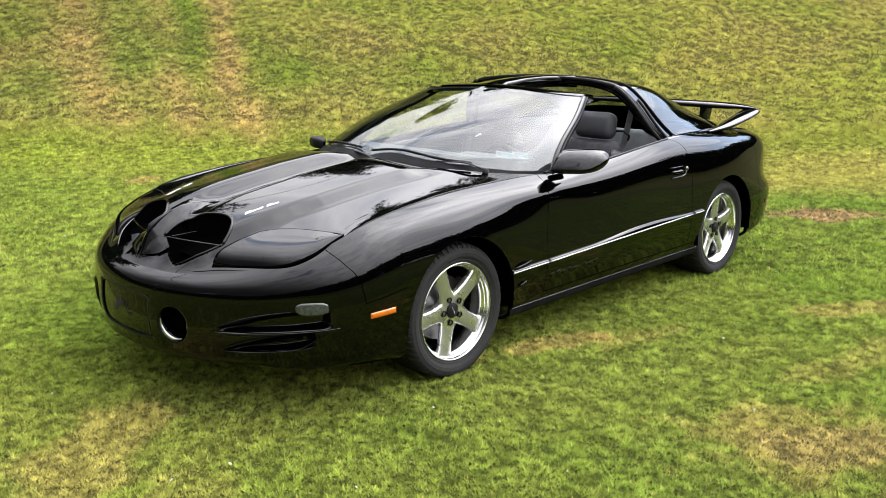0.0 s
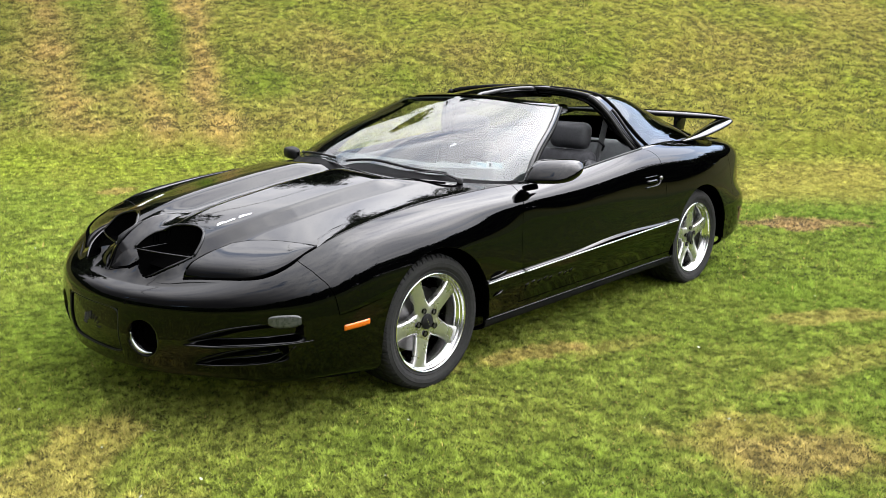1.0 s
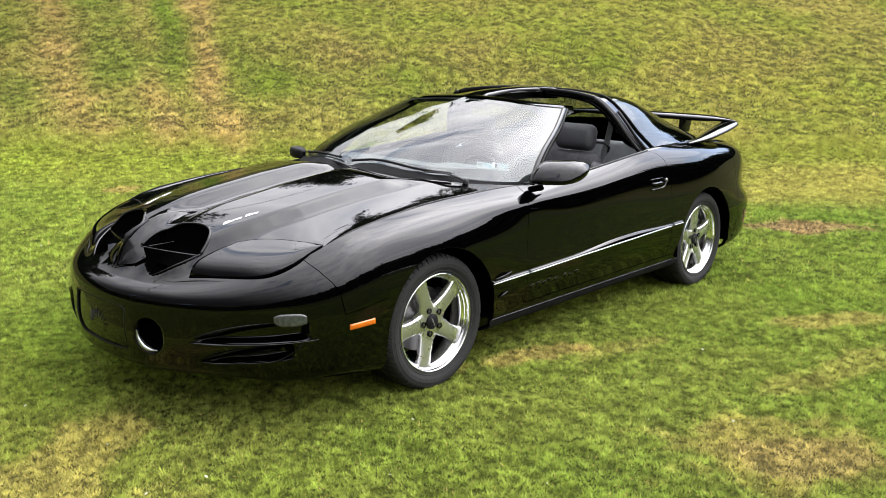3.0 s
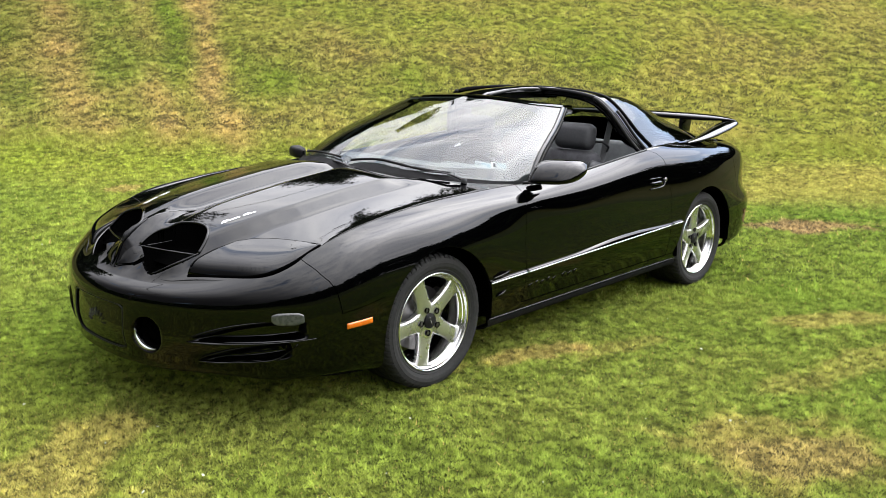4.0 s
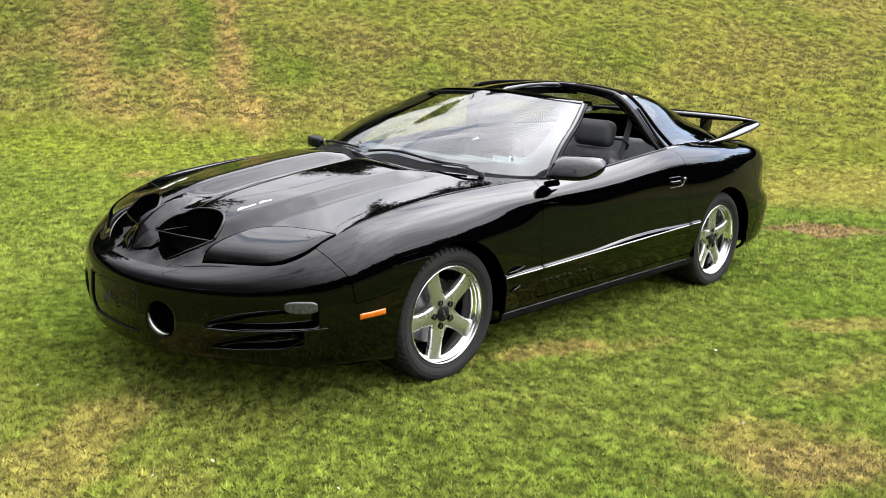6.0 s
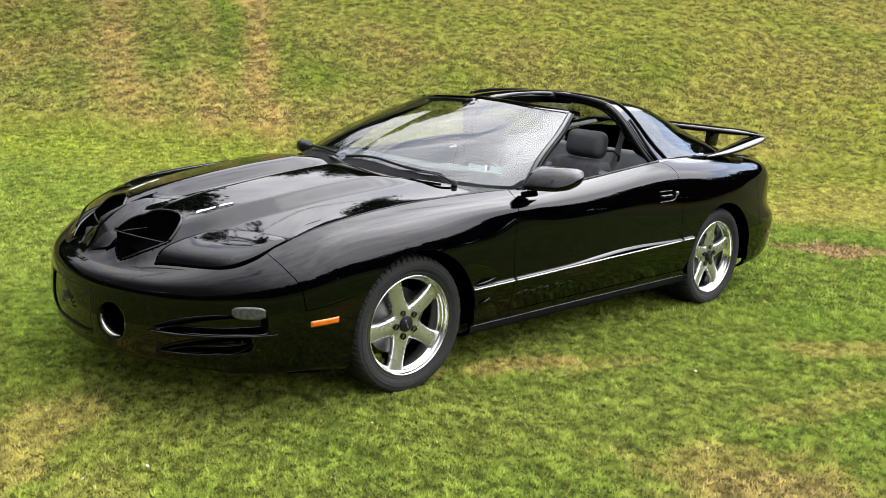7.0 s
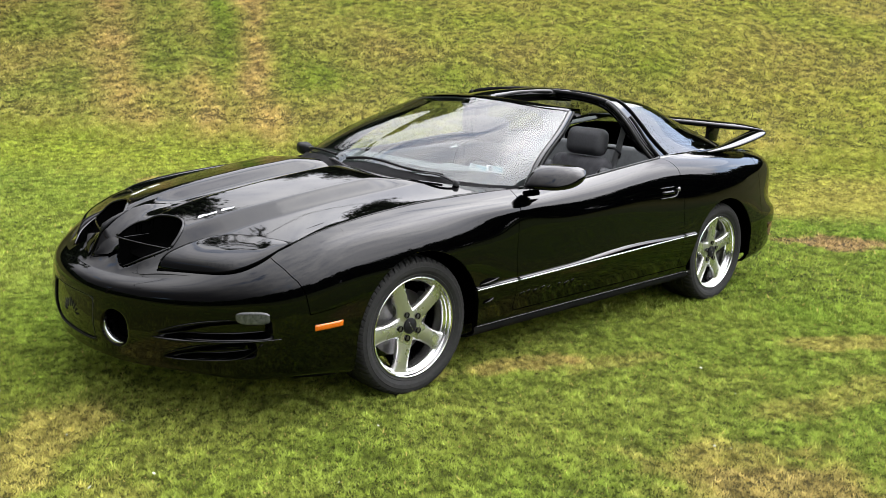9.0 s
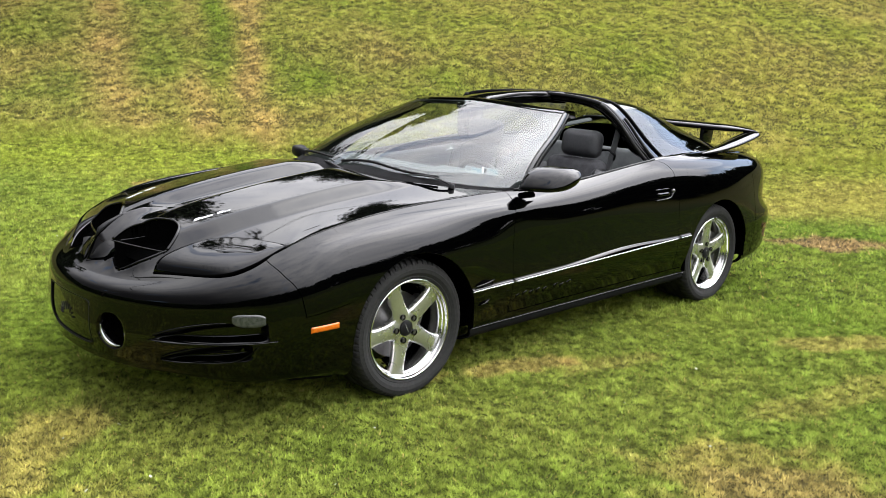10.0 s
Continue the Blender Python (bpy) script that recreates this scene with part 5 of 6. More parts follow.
for pts_arm, pts_blade in (
        ([(0.845, 0.675, 0.905), (0.872, 0.61, 0.931), (0.93, 0.47, 0.939), (1.0, 0.33, 0.940)],
         [screen_at(0.035, 0.60, 0.012), screen_at(0.04, 0.42, 0.014), screen_at(0.045, 0.2, 0.014), screen_at(0.05, 0.02, 0.013)]),
        ([(1.07, 0.10, 0.925), (1.06, 0.0, 0.945), (1.01, -0.2, 0.945), (0.95, -0.36, 0.938)],
         [screen_at(0.045, -0.06, 0.013), screen_at(0.045, -0.3, 0.014), screen_at(0.05, -0.52, 0.014), screen_at(0.055, -0.72, 0.013)])):
    arm = part("wiper_arm", tube(curve(pts_arm, 24), np.linspace(0.0085, 0.0045, 24), flat=0.6), TRIM, car, "matt black wiper arm")
    part("wiper_blade", tube(curve(pts_blade, 24), 0.0048, flat=1.3), SEAL, arm)
    bm = lathe([(0.001, 0.012), (0.014, 0.01), (0.017, -0.01)], 18)
    bmesh.ops.transform(bm, matrix=Matrix.Translation(pts_arm[0]) @ Matrix.Rotation(radians(75), 4, "X"), verts=bm.verts)
    part("wiper_pivot", bm, TRIM, arm)

# registration stickers inside the glass
for s0, w_ in ((0.705, 0.085), (0.80, 0.085)):
    a = Vector(screen_at(0.150, s0, -0.004))
    b = Vector(screen_at(0.142, s0 + 0.1, -0.004))
    c = Vector(screen_at(0.24, s0, -0.004))
    ex = (b - a).normalized()
    nz = ex.cross((c - a)).normalized()
    ez = nz.cross(ex).normalized()
    for q, (w2, h2, off, m2) in enumerate(((w_, 0.042, (0, 0), PAPER), (w_ * 0.22, 0.028, (-w_ * 0.28, 0), TRIM), (w_ * 0.3, 0.014, (w_ * 0.04, 0.008), BLUEPAPER), (w_ * 0.22, 0.026, (w_ * 0.33, -0.002), BLUEPAPER))):
        o = a + ex * off[0] + ez * off[1] + nz * (0.0012 * q)
        vs = [o + ex * (sx * w2 / 2) + ez * (sz * h2 / 2) for sx, sz in ((-1, -1), (1, -1), (1, 1), (-1, 1))]
        raw("sticker" if q == 0 else "sticker_bar", vs, [(0, 1, 2, 3)], m2, screen, smooth=False)

for dx_, dz_, w2, h2 in ((0, 0, 0.035, 0.007), (0.006, 0.008, 0.014, 0.012), (-0.012, -0.008, 0.018, 0.005)):
    a = Vector(screen_at(0.33, 0.5, -0.003)) + ex * dx_ + ez * dz_
    vs = [a + ex * (sx * w2 / 2) + ez * (sz * h2 / 2 + sx * 0.006) for sx, sz in ((-1, -1), (1, -1), (1, 1), (-1, 1))]
    raw("decal_mark", vs, [(0, 1, 2, 3)], WHITE, screen, smooth=False)

# ---- cabin ----
bm = bmesh.new()
box(bm, (3.5, 1.5, 0.06), (-0.2, 0, 0.22), bevel=0.02)
part("floor_pan", bm, CAVITY, car)
bm = bmesh.new()
box(bm, (0.05, 1.55, 0.62), (0.95, 0, 0.52), bevel=0.01)
part("bulkhead", bm, CAVITY, car)
bm = bmesh.new()
for p0, sz, rot in (((0.66, 0, 0.80), (0.62, 1.46, 0.16), (0, 4, 0)), ((0.56, 0.38, 0.885), (0.26, 0.42, 0.07), (0, 6, 0)), ((0.42, 0, 0.62), (0.2, 0.24, 0.4), (0, 0, 0))):
    box(bm, sz, p0, rot, 0.045, 3)
part("dashboard", bm, DASH, car, "grey dashboard with an instrument hood")
ring = [(0.02 * math.sin(a), 0.185 * math.cos(a), 0.185 * math.sin(a)) for a in np.linspace(0, 2 * math.pi, 48, endpoint=False)]
bm = tube(ring, 0.014, closed=True)
box(bm, (0.03, 0.13, 0.10), bevel=0.012)
box(bm, (0.016, 0.34, 0.03), bevel=0.006)
bmesh.ops.transform(bm, matrix=pose(0.30, 0.38, 0.80, 0, 22, 0), verts=bm.verts)
part("steering_wheel", bm, TRIM, car, "black steering wheel")
for sign in (1, -1):
    seat = new("seat")
    seat.parent = car
    tagged(seat, "charcoal cloth bucket seat")
    bm = bmesh.new()
    box(bm, (0.50, 0.50, 0.16), (-0.12, 0.39 * sign, 0.40), (0, -8, 0), 0.06, 4)
    part("cushion", bm, CLOTH, seat)
    bm = bmesh.new()
    box(bm, (0.13, 0.46, 0.56), (-0.43, 0.39 * sign, 0.66), (0, -14, 0), 0.055, 4, taper=0.92)
    part("backrest", bm, CLOTH, seat)
    for w_ in (-0.21, 0.21):
        bm = bmesh.new()
        box(bm, (0.17, 0.09, 0.46), (-0.40, 0.39 * sign + w_, 0.66), (0, -14, 0), 0.04, 3, taper=0.8)
        part("bolster", bm, VINYL, seat)
    bm = bmesh.new()
    box(bm, (0.115, 0.275, 0.165), (-0.50, 0.41 * sign, 1.02), (0, -10, 0), 0.05, 4)
    part("headrest", bm, VINYL, seat, "dark padded headrest")
    part("seat_belt", tube(curve([(-0.62, 0.60 * sign, 1.19), (-0.60, 0.585 * sign, 1.05), (-0.56, 0.575 * sign, 0.9), (-0.45, 0.58 * sign, 0.6)], 20), 0.022, flat=0.12), GREYCLOTH, car, "grey seat belt hanging from the hoop")
    part("belt_guide", tube([(-0.545, 0.53 * sign, 0.99), (-0.52, 0.60 * sign, 0.995), (-0.545, 0.625 * sign, 0.965), (-0.57, 0.60 * sign, 0.935)], 0.008), TRIM, car)
    bm = bmesh.new()
    box(bm, (1.35, 0.05, 0.50), (-0.1, 0.80 * sign, 0.62), (0, 3, 0), 0.02)
    part("door_lining", bm, VINYL, car)
    bm = bmesh.new()
    box(bm, (0.75, 0.06, 0.30), (-1.22, 0.70 * sign, 0.80), (0, 0, 4 * sign), 0.025)
    part("side_lining", bm, GREYCLOTH, car, "grey side lining beside the rear seat")
bm = bmesh.new()
box(bm, (0.12, 0.56, 0.42), (-1.0, 0.31, 0.745), (0, -16, 0), 0.04, 3)
box(bm, (0.12, 0.56, 0.42), (-1.0, -0.31, 0.745), (0, -16, 0), 0.04, 3)
part("rear_seat_back", bm, GREYCLOTH, car, "grey rear seat back")
bm = bmesh.new()
box(bm, (1.0, 1.3, 0.03), (-1.55, 0, 0.80), bevel=0.01)
part("cargo_floor", bm, VINYL, car)


# ---- lawn and bank ----
BANK = (-0.72, -0.695)


def ground_z(x, y):
    """Height of the ground: level lawn, then a bank that rises away from the car."""
    s = (np.asarray(x) - 4.1) * BANK[0] + (np.asarray(y) - 3.55) * BANK[1]
    rise = 0.9 * np.logaddexp(0, (s - 11.2) / 0.9) * 0.385
    rise = rise - 0.34 * 3.0 * np.logaddexp(0, (s - 34.0) / 3.0)
    swell = 0.012 * np.sin(x * 1.3 + 0.7) * np.cos(y * 1.1) + 0.03 * np.sin(s * 1.7 + 0.9 * np.sin(x * 0.6)) * step(10.5, 13, s)
    return rise + swell


def ground_grid(xs, ys):
    gx, gy = np.meshgrid(xs, ys, indexing="ij")
    return np.stack([gx, gy, ground_z(gx, gy)], -1)


def spread(lo, hi, fine_lo, fine_hi, d, grow=1.12):
    a = list(np.arange(fine_lo, fine_hi + d, d))
    w = d
    while a[-1] < hi:
        w *= grow
        a.append(a[-1] + w)
    w = d
    while a[0] > lo:
        w *= grow
        a.insert(0, a[0] - w)
    return np.array(a)


GREEN, LIME, STRAW, EARTH = np.array((0.084, 0.148, 0.017)), np.array((0.195, 0.229, 0.029)), np.array((0.30, 0.225, 0.08)), np.array((0.22, 0.155, 0.070))


def value_noise(x, y, size, seed):
    """Smooth random field with features of the given size."""
    r = np.random.RandomState(seed).rand(256, 256)
    a, b = np.asarray(x) / size + 1000.3, np.asarray(y) / size + 1000.7
    i, j = np.floor(a).astype(int), np.floor(b).astype(int)
    f, h = a - i, b - j
    f, h = f * f * (3 - 2 * f), h * h * (3 - 2 * h)
    at = lambda p, q: r[p % 256, q % 256]
    return (at(i, j) * (1 - f) + at(i + 1, j) * f) * (1 - h) + (at(i, j + 1) * (1 - f) + at(i + 1, j + 1) * f) * h


def blob(x, y, cx, cy, a, b, turn):
    """An uneven patch: 1 in its middle, 0 outside."""
    c, s_ = math.cos(radians(turn)), math.sin(radians(turn))
    u, v = ((x - cx) * c + (y - cy) * s_) / a, (-(x - cx) * s_ + (y - cy) * c) / b
    d = np.hypot(u, v) + 0.7 * (value_noise(x, y, 0.25, 5) - 0.5) + 0.5 * (value_noise(x, y, 0.08, 6) - 0.5)
    return step(1.1, 0.6, d)


def bare(x, y):
    """Where the soil lies open."""
    return np.maximum(blob(x, y, -3.70, 0.66, 0.60, 0.30, 127), 0.45 * blob(x, y, 0.78, 2.45, 0.38, 0.24, 140))


def along_bank(x, y):
    dx, dy = np.asarray(x) - 4.1, np.asarray(y) - 3.55
    return dx * BANK[0] + dy * BANK[1], dx * BANK[1] - dy * BANK[0]


def dryness(x, y):
    """How straw-coloured the grass is, 0 to 1: wheel tracks up the bank, worn streaks and patches on the lawn."""
    s, w = along_bank(x, y)
    on = step(10.6, 12.0, s)
    d = (0.20 + 0.08 * on) * value_noise(x, y, 1.3, 1) + (0.09 + 0.13 * on) * value_noise(x, y, 0.33, 2) + 0.035 * (1 - on)
    wob = 0.25 * (value_noise(x, y, 0.9, 3) - 0.5)
    for (x0, y0), (x1, y1), wide, much in (((-2.35, -6.24), (-4.98, -11.09), 0.26, 0.62), ((-1.0, -7.25), (-2.87, -12.54), 0.36, 0.5), ((-1.75, -6.6), (-2.9, -8.9), 0.3, 0.4)):
        l = math.hypot(x1 - x0, y1 - y0)
        off = ((x - x0) * (y1 - y0) - (y - y0) * (x1 - x0)) / l + wob
        d = d + much * np.exp(-(off / wide) ** 2) * on * (0.6 + 0.8 * value_noise(x, y, 0.5, 4))
    d = d + 0.16 * on + 0.30 * on * (value_noise(x, y, 1.7, 15) - 0.45) + 0.26 * step(8.3, 9.0, s) * step(11.4, 10.4, s) * step(0.2, 1.8, w) * (0.5 + value_noise(x, y, 0.7, 14))
    off = ((x + 3.14) * (-10.84 + 9.05) - (y + 9.05) * (-4.13 + 3.14)) / 2.05
    d = d - 0.35 * np.exp(-(off / 0.35) ** 2) * step(12.5, 13.5, s)
    for cx, cy, a, b, turn, much in ((0.62, 1.0, 0.42, 0.12, 160, 0.5), (0.30, 1.2, 0.4, 0.12, 160, 0.25), (-1.05, 1.85, 0.5, 0.16, 140, 0.4), (0.85, 2.38, 0.55, 0.42, 140, 0.34),
                                    (-0.3, 2.2, 0.8, 0.16, 165, 0.25), (-0.32, -5.2, 0.3, 0.2, 20, 0.6), (2.9, 0.5, 0.6, 0.25, 45, 0.35), (2.75, -3.0, 0.9, 0.4, 30, 0.3), (2.9, 1.1, 0.3, 0.2, 40, 0.2)):
        d = d + much * blob(x, y, cx, cy, a, b, turn)
    return np.clip(d, 0, 1)


def tone(x, y, jitter):
    """Colour of the grass at a place."""
    s, w = along_bank(x, y)
    side = step(-1.6, 1.2, w) * step(9.4, 8.0, s)
    rough = step(10.8, 12.5, s) * step(1.5, -5.0, w)
    # second term turns the left lawn darker green, partly for the shadow there
    lush = np.clip(0.4 * rough + 0.42 * step(10.5, 9.0, s) * step(0.5, -1.5, w) + 0.45 * value_noise(x, y, 2.2, 7) + 0.1 * value_noise(x, y, 0.5, 8) + 0.10 + 0.75 * side + jitter, 0, 1)[:, None]
    d = np.clip(dryness(x, y) + 0.35 * jitter, 0, 1)[:, None]
    c = LIME * (1 - lush) + GREEN * lush
    c = c * (1 - d) + STRAW * d
    b = bare(x, y)[:, None]
    return c * (1 - b) + EARTH * b


def attribute_material(name, rough, gain, fine, bump):
    m = material(name, (0.1, 0.1, 0.1), rough, bump=bump, bump_scale=70, spec=0.06)
    t = m.node_tree
    b = t.nodes["Principled BSDF"]
    a = t.nodes.new("ShaderNodeAttribute")
    a.attribute_name = "tone"
    co = t.nodes.new("ShaderNodeTexCoord")
    no = t.nodes.new("ShaderNodeTexNoise")
    no.inputs["Scale"].default_value, no.inputs["Detail"].default_value = fine, 4
    t.links.new(co.outputs["Object"], no.inputs["Vector"])
    r = t.nodes.new("ShaderNodeMapRange")
    r.inputs["From Min"].default_value, r.inputs["From Max"].default_value = 0.3, 0.7
    r.inputs["To Min"].default_value, r.inputs["To Max"].default_value = gain * 0.6, gain * 1.35
    t.links.new(no.outputs["Fac"], r.inputs["Value"])
    v = t.nodes.new("ShaderNodeVectorMath")
    v.operation = "SCALE"
    t.links.new(a.outputs["Color"], v.inputs[0])
    t.links.new(r.outputs["Result"], v.inputs["Scale"])
    t.links.new(v.outputs["Vector"], b.inputs["Base Color"])
    return m


def colour_points(mesh, colours):
    a = mesh.attributes.new("tone", "FLOAT_COLOR", "POINT")
    a.data.foreach_set("color", np.concatenate([colours, np.ones((len(colours), 1))], 1).astype(np.float32).ravel())


SOIL = attribute_material("lawn soil and thatch", 0.95, 0.28, 24, 0.015)
GRASS = attribute_material("grass blades", 0.6, 1.62, 9, 0.0)
_t = GRASS.node_tree
_p = _t.nodes["Principled BSDF"]
_tr = _t.nodes.new("ShaderNodeBsdfTranslucent")
_mx = _t.nodes.new("ShaderNodeMixShader")
_mx.inputs["Fac"].default_value = 0.35
_t.links.new(_p.inputs["Base Color"].links[0].from_socket, _tr.inputs["Color"])
_t.links.new(_p.outputs["BSDF"], _mx.inputs[1])
_t.links.new(_tr.outputs["BSDF"], _mx.inputs[2])
_t.links.new(_mx.outputs["Shader"], _t.nodes["Material Output"].inputs["Surface"])
gg = ground_grid(spread(-900, 900, -16, 6, 0.14), spread(-900, 900, -16, 6, 0.14))
nx_, ny_ = gg.shape[:2]
idx = np.arange(nx_ * ny_).reshape(nx_, ny_)
quads = np.stack([idx[:-1, :-1], idx[1:, :-1], idx[1:, 1:], idx[:-1, 1:]], -1).reshape(-1, 4).tolist()
lawn = raw("ground", gg.reshape(-1, 3), quads, SOIL, None, smooth=True)
flat = gg.reshape(-1, 3)
colour_points(lawn.data, tone(flat[:, 0], flat[:, 1], np.zeros(len(flat))))
tagged(lawn, "mown green lawn rising into a grassy bank", "lawn", kind="structure")


def blades(name, s0, s1, count, tall, wide, lean, seed, label, clod=0.05, heave=0.0, around=False, least=0.5, tufty=1.3):
    """A stretch of lawn as single blades, spread over the strip between two distances up the slope."""
    r = np.random.RandomState(seed)
    s = np.sqrt(r.uniform(s0 ** 2, s1 ** 2, count))
    w = (r.rand(count) * 2 - 1) * (0.60 * s + 0.5)
    x, y = 4.1 + s * BANK[0] + w * BANK[1], 3.55 + s * BANK[1] - w * BANK[0]
    if around:
        x, y = r.uniform(-9, 11, count), r.uniform(-9, 11, count)
        s, w = along_bank(x, y)
        far = (s < 1.3) | (np.abs(w) > 0.60 * s + 0.5)
        x, y = x[far], y[far]
        count = len(x)
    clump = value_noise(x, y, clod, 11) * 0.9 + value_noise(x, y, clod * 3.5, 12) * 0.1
    ok = (r.rand(count) > 0.6 * bare(x, y)) & (r.rand(count) < (1.35 - 0.7 * least) * clump + 0.05 + 0.75 * least)
    for xc in (WX, -WX):
        for yc in (0.772, -0.772):
            ok &= ~((np.abs(x - xc) < 0.10) & (np.abs(y - yc) < 0.125))
    x, y, clump = x[ok], y[ok], clump[ok]
    k = len(x)
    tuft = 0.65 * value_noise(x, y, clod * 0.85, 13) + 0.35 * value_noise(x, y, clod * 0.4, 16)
    a = r.rand(k) * 2 * np.pi
    h = tall * (0.45 + 0.8 * r.rand(k)) * (0.55 + 0.9 * clump) * (1 + tufty * (tuft - 0.5))
    b = r.rand(k) * 2 * np.pi
    l = lean * (0.3 + r.rand(k)) * h
    wd = wide * (0.6 + 0.8 * r.rand(k))
    z = ground_z(x, y) - 0.002 + heave * clump
    co = np.empty((k, 3, 3), np.float32)
    co[:, 0] = np.stack([x - wd * np.cos(a), y - wd * np.sin(a), z], -1)
    co[:, 1] = np.stack([x + wd * np.cos(a), y + wd * np.sin(a), z], -1)
    co[:, 2] = np.stack([x + l * np.cos(b), y + l * np.sin(b), z + h], -1)
    mesh = bpy.data.meshes.new(name)
    mesh.vertices.add(3 * k)
    mesh.vertices.foreach_set("co", co.ravel())
    mesh.loops.add(3 * k)
    mesh.loops.foreach_set("vertex_index", np.arange(3 * k, dtype=np.int32))
    mesh.polygons.add(k)
    mesh.polygons.foreach_set("loop_start", np.arange(0, 3 * k, 3, dtype=np.int32))
    mesh.update(calc_edges=True)
    # clump term puts shade between clumps into the colour; tuft term varies tone
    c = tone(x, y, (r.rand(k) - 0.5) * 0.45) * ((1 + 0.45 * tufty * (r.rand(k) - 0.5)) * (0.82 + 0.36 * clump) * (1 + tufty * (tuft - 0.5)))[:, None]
    pale = r.rand(k) < 0.012
    c[pale] = STRAW * 1.15
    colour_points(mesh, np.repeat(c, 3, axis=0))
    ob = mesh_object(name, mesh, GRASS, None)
    return tagged(ob, label, "grass", kind="stuff")


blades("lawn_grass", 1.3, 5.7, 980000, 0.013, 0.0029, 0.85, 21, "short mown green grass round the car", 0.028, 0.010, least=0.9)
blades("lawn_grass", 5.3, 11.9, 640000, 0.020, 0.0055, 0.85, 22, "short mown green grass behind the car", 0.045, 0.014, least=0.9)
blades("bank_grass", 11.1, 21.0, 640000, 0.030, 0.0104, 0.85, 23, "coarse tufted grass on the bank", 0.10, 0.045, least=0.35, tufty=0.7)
blades("lawn_grass", 0, 0, 430000, 0.016, 0.0062, 0.85, 24, "mown green grass on the rest of the lawn", 0.03, 0.006, True)

def clods():
    """Lumps of bare soil and small stones on the scraped patch."""
    r = np.random.RandomState(61)
    bm = bmesh.new()
    made = 0
    while made < 330:
        x, y = -3.72 + r.normal(0, 0.36), 0.66 + r.normal(0, 0.30)
        if bare(np.array([x]), np.array([y]))[0] < 0.35:
            continue
        made += 1
        size = 0.003 + 0.014 * r.rand() ** 3
        got = bmesh.ops.create_icosphere(bm, subdivisions=1, radius=size)["verts"]
        for v in got:
            v.co *= 0.75 + 0.5 * r.rand()
            v.co.z *= 0.4
        bmesh.ops.transform(bm, matrix=pose(x, y, float(ground_z(x, y)) + size * 0.25, 0, 0, r.rand() * 360), verts=got)
    return bm


CLOD = material("reddish soil", (0.11, 0.074, 0.030), 0.95, second=(0.20, 0.142, 0.066), scale=14, fine=60, bump=0.004, bump_scale=60, spec=0.1)
tagged(part("soil_clods", clods(), CLOD, None, smooth=False), "reddish bare soil with small stones in the lawn", "soil", kind="stuff")

def flecks():
    """Pale fallen petals and clover leaves in the lawn."""
    r = np.random.RandomState(71)
    bm = bmesh.new()
    for _ in range(90):
        s_ = math.sqrt(r.uniform(2.2 ** 2, 7.5 ** 2))
        w_ = (r.rand() * 2 - 1) * 0.5 * s_
        x, y = 4.1 + s_ * BANK[0] + w_ * BANK[1], 3.55 + s_ * BANK[1] - w_ * BANK[0]
        if abs(x) < 2.4 and abs(y) < 0.95:
            continue
        size = 0.003 + 0.006 * r.rand() ** 2
        got = bmesh.ops.create_cone(bm, cap_ends=True, segments=6, radius1=size, radius2=size * 0.6, depth=0.002)["verts"]
        bmesh.ops.transform(bm, matrix=pose(x, y, float(ground_z(x, y)) + 0.022, r.uniform(-35, 35), r.uniform(-35, 35), r.rand() * 360), verts=got)
    return bm


PETAL = material("pale petals", (0.5, 0.52, 0.38), 0.7, vary=0.4, scale=9)
tagged(part("pale_flecks", flecks(), PETAL, None, smooth=False), "small pale petals and leaves in the grass", "petals", kind="stuff")

# ---- trees round the meadow ----
BARK = material("grey bark", (0.10, 0.08, 0.06), 0.9, vary=0.5, scale=6, fine=40, bump=0.01, bump_scale=20)
# leaf colour holds the self-shadow of deep woods, darker than the leaves are
LEAF = material("foliage darkened for shade", (0.013, 0.022, 0.007), 0.7, second=(0.026, 0.042, 0.011), scale=0.8, fine=6, spec=0.2)


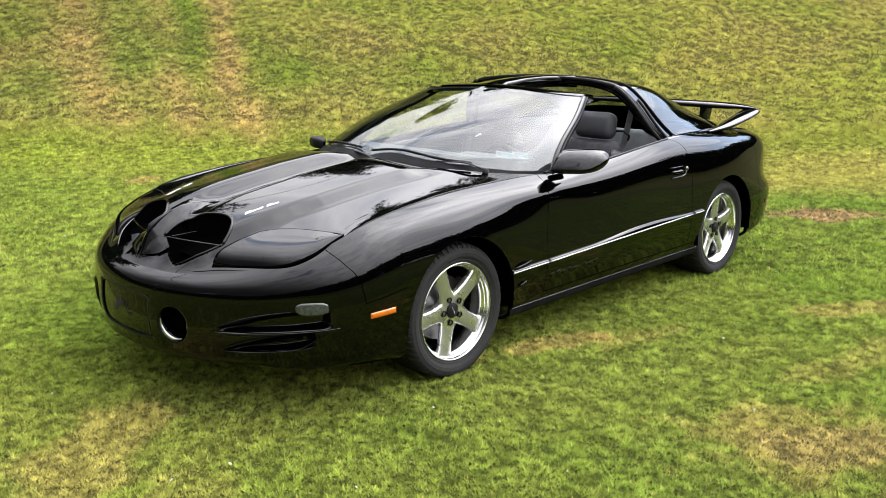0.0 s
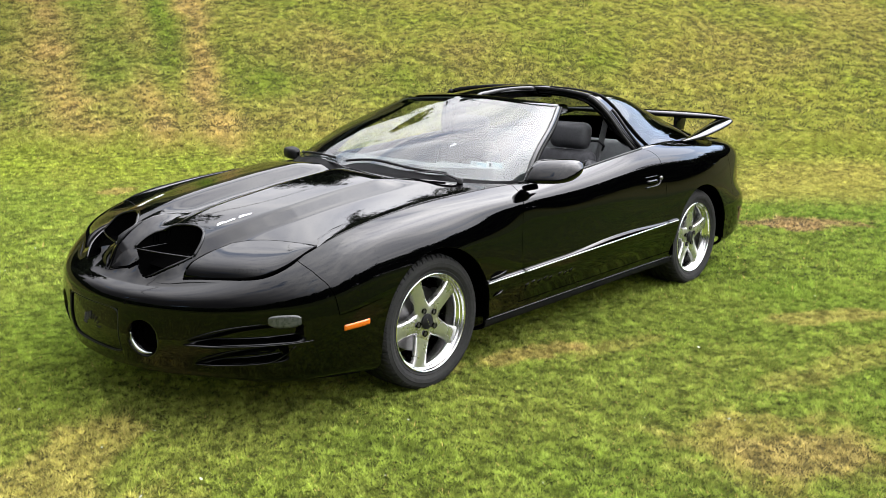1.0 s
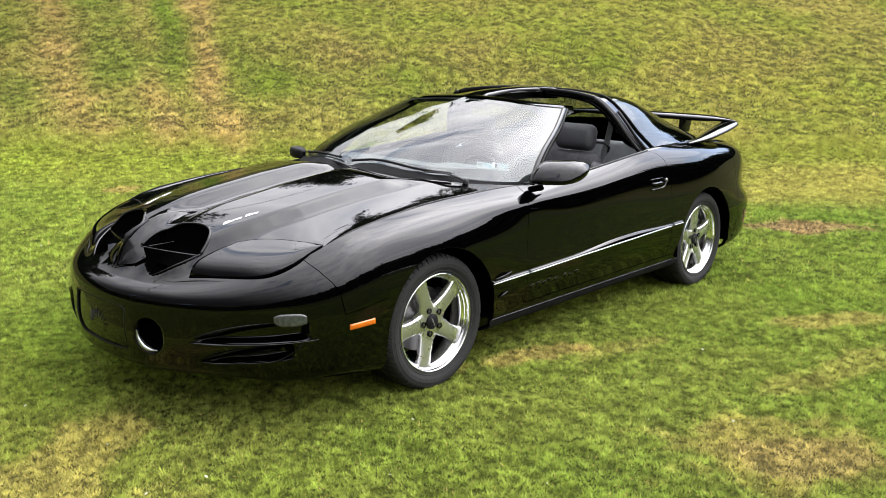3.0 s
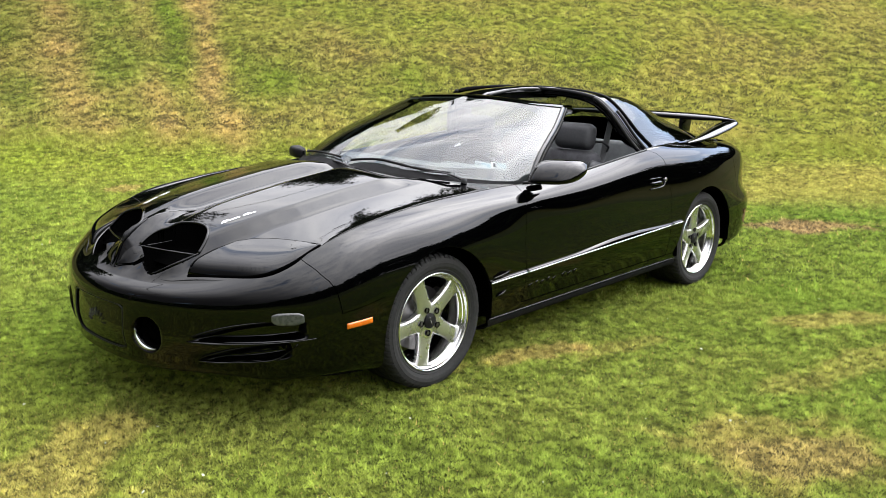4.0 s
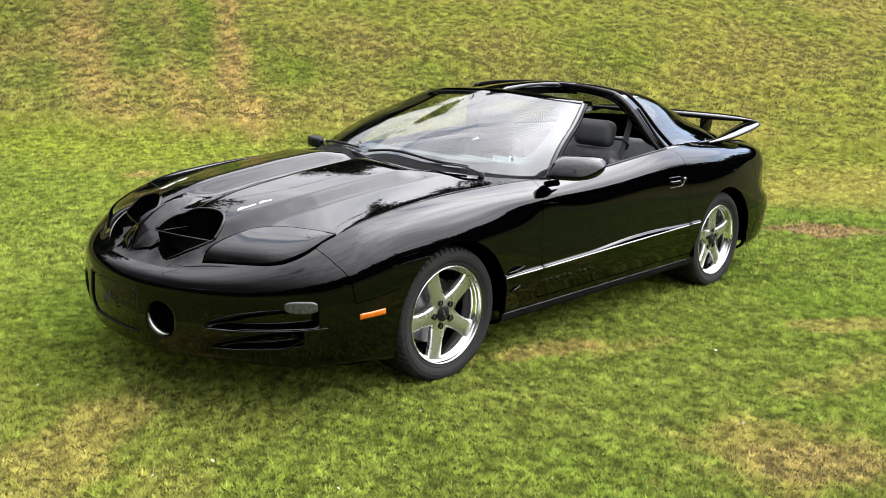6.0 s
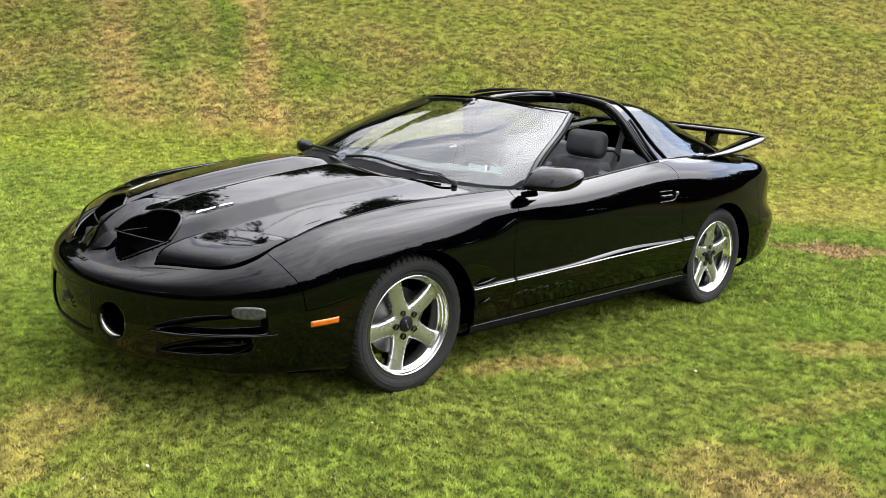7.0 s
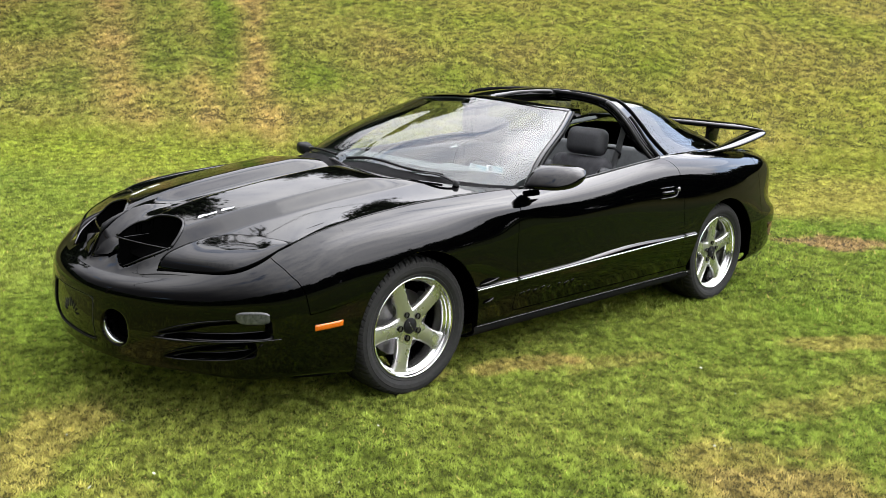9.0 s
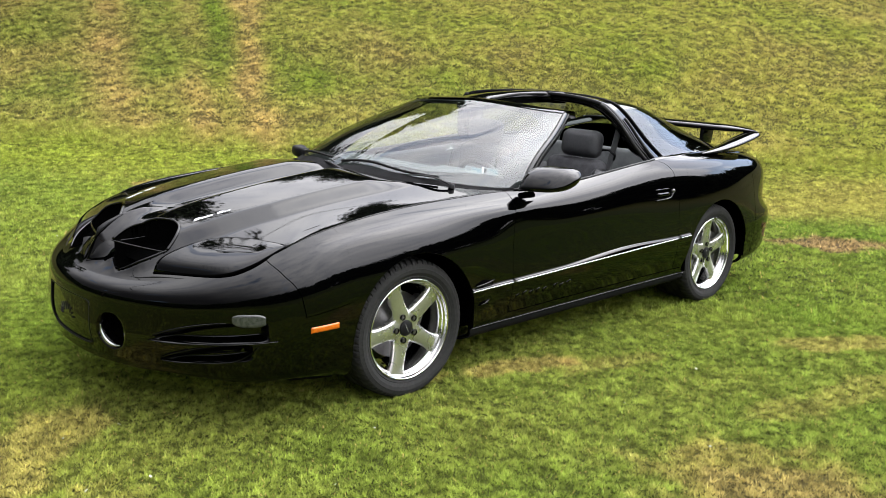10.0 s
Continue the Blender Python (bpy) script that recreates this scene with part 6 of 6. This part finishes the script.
def build_tree(seed, height, spread_, label):
    r = np.random.RandomState(seed)
    tree = tagged(new("tree"), label, "tree", "trees round the meadow")
    bm = tube([(0, 0, -0.5), (0.05, 0.02, height * 0.2), (0.12, -0.05, height * 0.5), (0.05, 0.06, height * 0.9)], np.array([0.34, 0.26, 0.16, 0.04]), sides=10)
    trunk = part("trunk", bm, BARK, tree)
    tips = []
    for k in range(14):
        z0 = height * (0.10 + 0.72 * k / 14)
        a = k * 2.4 + r.rand()
        l = spread_ * (1.05 - 0.75 * k / 14) * (0.75 + 0.4 * r.rand())
        p = [(0.1, 0, z0), (l * 0.5 * math.cos(a), l * 0.5 * math.sin(a), z0 + l * 0.22), (l * math.cos(a), l * math.sin(a), z0 + l * 0.38)]
        part("limb", tube(p, np.array([0.11, 0.07, 0.03]), sides=6), BARK, tree)
        tips += [Vector(p[1]), Vector(p[2]), (Vector(p[1]) + Vector(p[2])) / 2]
    tips += [Vector((0, 0, height * f)) for f in (0.8, 0.9, 0.97)]
    cs = []
    for t_ in tips:
        for _ in range(11):
            cs.append(np.array(t_) + r.normal(0, 1, 3) * np.array([0.75, 0.75, 0.6]) * spread_ / 4.2)
    cs = np.array(cs)
    k = 30
    n_ = len(cs) * k
    c = np.repeat(cs, k, 0) + r.normal(0, 0.30, (n_, 3))
    u = r.normal(0, 1, (n_, 3))
    u /= np.linalg.norm(u, axis=1)[:, None]
    v = np.cross(u, r.normal(0, 1, (n_, 3)))
    v /= np.linalg.norm(v, axis=1)[:, None]
    w = (0.09 + 0.10 * r.rand(n_))[:, None]
    co = np.stack([c - u * w * 1.5, c + v * w * 0.7, c + u * w * 1.5, c - v * w * 0.7], 1).reshape(-1, 3)
    raw("crown", co, np.arange(len(co)).reshape(-1, 4).tolist(), LEAF, tree, smooth=False)
    return tree


# a few trees stand on the bank, out of the camera's sight
kinds = [build_tree(41, 9.5, 4.2, "broad leafy tree on top of the bank"), build_tree(42, 11.0, 3.8, "tall leafy tree on top of the bank"), build_tree(43, 8.0, 3.8, "low leafy tree on top of the bank")]
for k, (az, d, turn) in enumerate(((248, 43, 20), (255, 39, 140), (263, 44, 250), (271, 40, 80), (281, 44, 190), (292, 42, 300), (240, 41, 10), (233, 37, 100), (227, 40, 215), (220, 35, 330), (213, 39, 60), (206, 36, 155), (199, 40, 275), (191, 43, 35))):
    x_, y_ = 1.0 + d * math.cos(radians(az)), 0.4 + d * math.sin(radians(az))
    m = pose(x_, y_, float(ground_z(x_, y_)), 0, 0, turn)
    if k < 3:
        kinds[k].matrix_basis = m
    else:
        copy_thing(kinds[k % 3], m)
for kind_, az, d, turn, size in ((1, 255, 18.0, 30, 1.05), (2, 216, 24, 75, 0.9)):
    x_, y_ = 2.0 + d * math.cos(radians(az)), 0.5 + d * math.sin(radians(az))
    copy_thing(kinds[kind_], pose(x_, y_, float(ground_z(x_, y_)), 0, 0, turn) @ Matrix.Scale(size, 4))

# overhead cable, mirrored in the windscreen, and the poles that carry it
ends = [(10.8, -5.6), (-29.7, -30.0)]
tops = []
for x_, y_ in ends:
    post = tagged(new("utility_pole"), "weathered wooden utility pole beyond the lawn", "pole", "utility poles")
    z_ = float(ground_z(x_, y_))
    tall = (9.4 if x_ > 0 else 19.3) - z_
    part("pole", tube([(0, 0, -1), (0, 0, tall * 0.5), (0, 0, tall)], np.array([0.15, 0.13, 0.10]), sides=12), BARK, post)
    bm = bmesh.new()
    box(bm, (0.10, 1.6, 0.12), (0, 0, tall - 0.35), (0, 0, 20), 0.01)
    part("crossarm", bm, BARK, post)
    post.matrix_basis = pose(x_, y_, z_)
    tops.append(np.array([x_, y_, z_ + tall - 0.2]))
t_ = np.linspace(0, 1, 40)[:, None]
sag = tops[0] * (1 - t_) + tops[1] * t_ - np.array([0, 0, 1.0]) * (4 * 0.25 * t_ * (1 - t_))
tagged(part("overhead_cable", tube(sag, 0.03, sides=6), SEAL, None), "thin black overhead cable between two poles", "cable")


def far_woods():
    """The edge of the woods round the meadow, as one mass of leaves with an uneven top and gaps."""
    r = np.random.RandomState(90)
    az = r.uniform(0, 2 * np.pi, 4400)
    d = r.uniform(50, 62, 4400)
    deg = np.degrees(az)
    tall = np.interp(deg, [0, 60, 100, 125, 145, 158, 170, 185, 200, 360], [9, 9, 8, 11, 12.5, 7, 5, 5, 7, 9])
    top = tall * (0.80 + 0.22 * value_noise(deg, deg * 0, 3.0, 31) + 0.14 * value_noise(deg, deg * 0, 0.9, 32))
    z = top * r.rand(4400) ** 0.7
    c = np.stack([1 + d * np.cos(az), 0.5 + d * np.sin(az), z], -1)
    c[:, 2] += ground_z(c[:, 0], c[:, 1])
    k = 34
    c = np.repeat(c, k, 0) + r.normal(0, 0.75, (4400 * k, 3))
    n_ = len(c)
    u = r.normal(0, 1, (n_, 3))
    u /= np.linalg.norm(u, axis=1)[:, None]
    v = np.cross(u, r.normal(0, 1, (n_, 3)))
    v /= np.linalg.norm(v, axis=1)[:, None]
    w = (0.30 + 0.35 * r.rand(n_))[:, None]
    co = np.stack([c - u * w * 1.4, c + v * w * 0.8, c + u * w * 1.4, c - v * w * 0.8], 1).reshape(-1, 3)
    return raw("woods", co, np.arange(len(co)).reshape(-1, 4).tolist(), LEAF, None, smooth=False)


tagged(far_woods(), "dark green edge of woods round the meadow", "woods", kind="stuff")
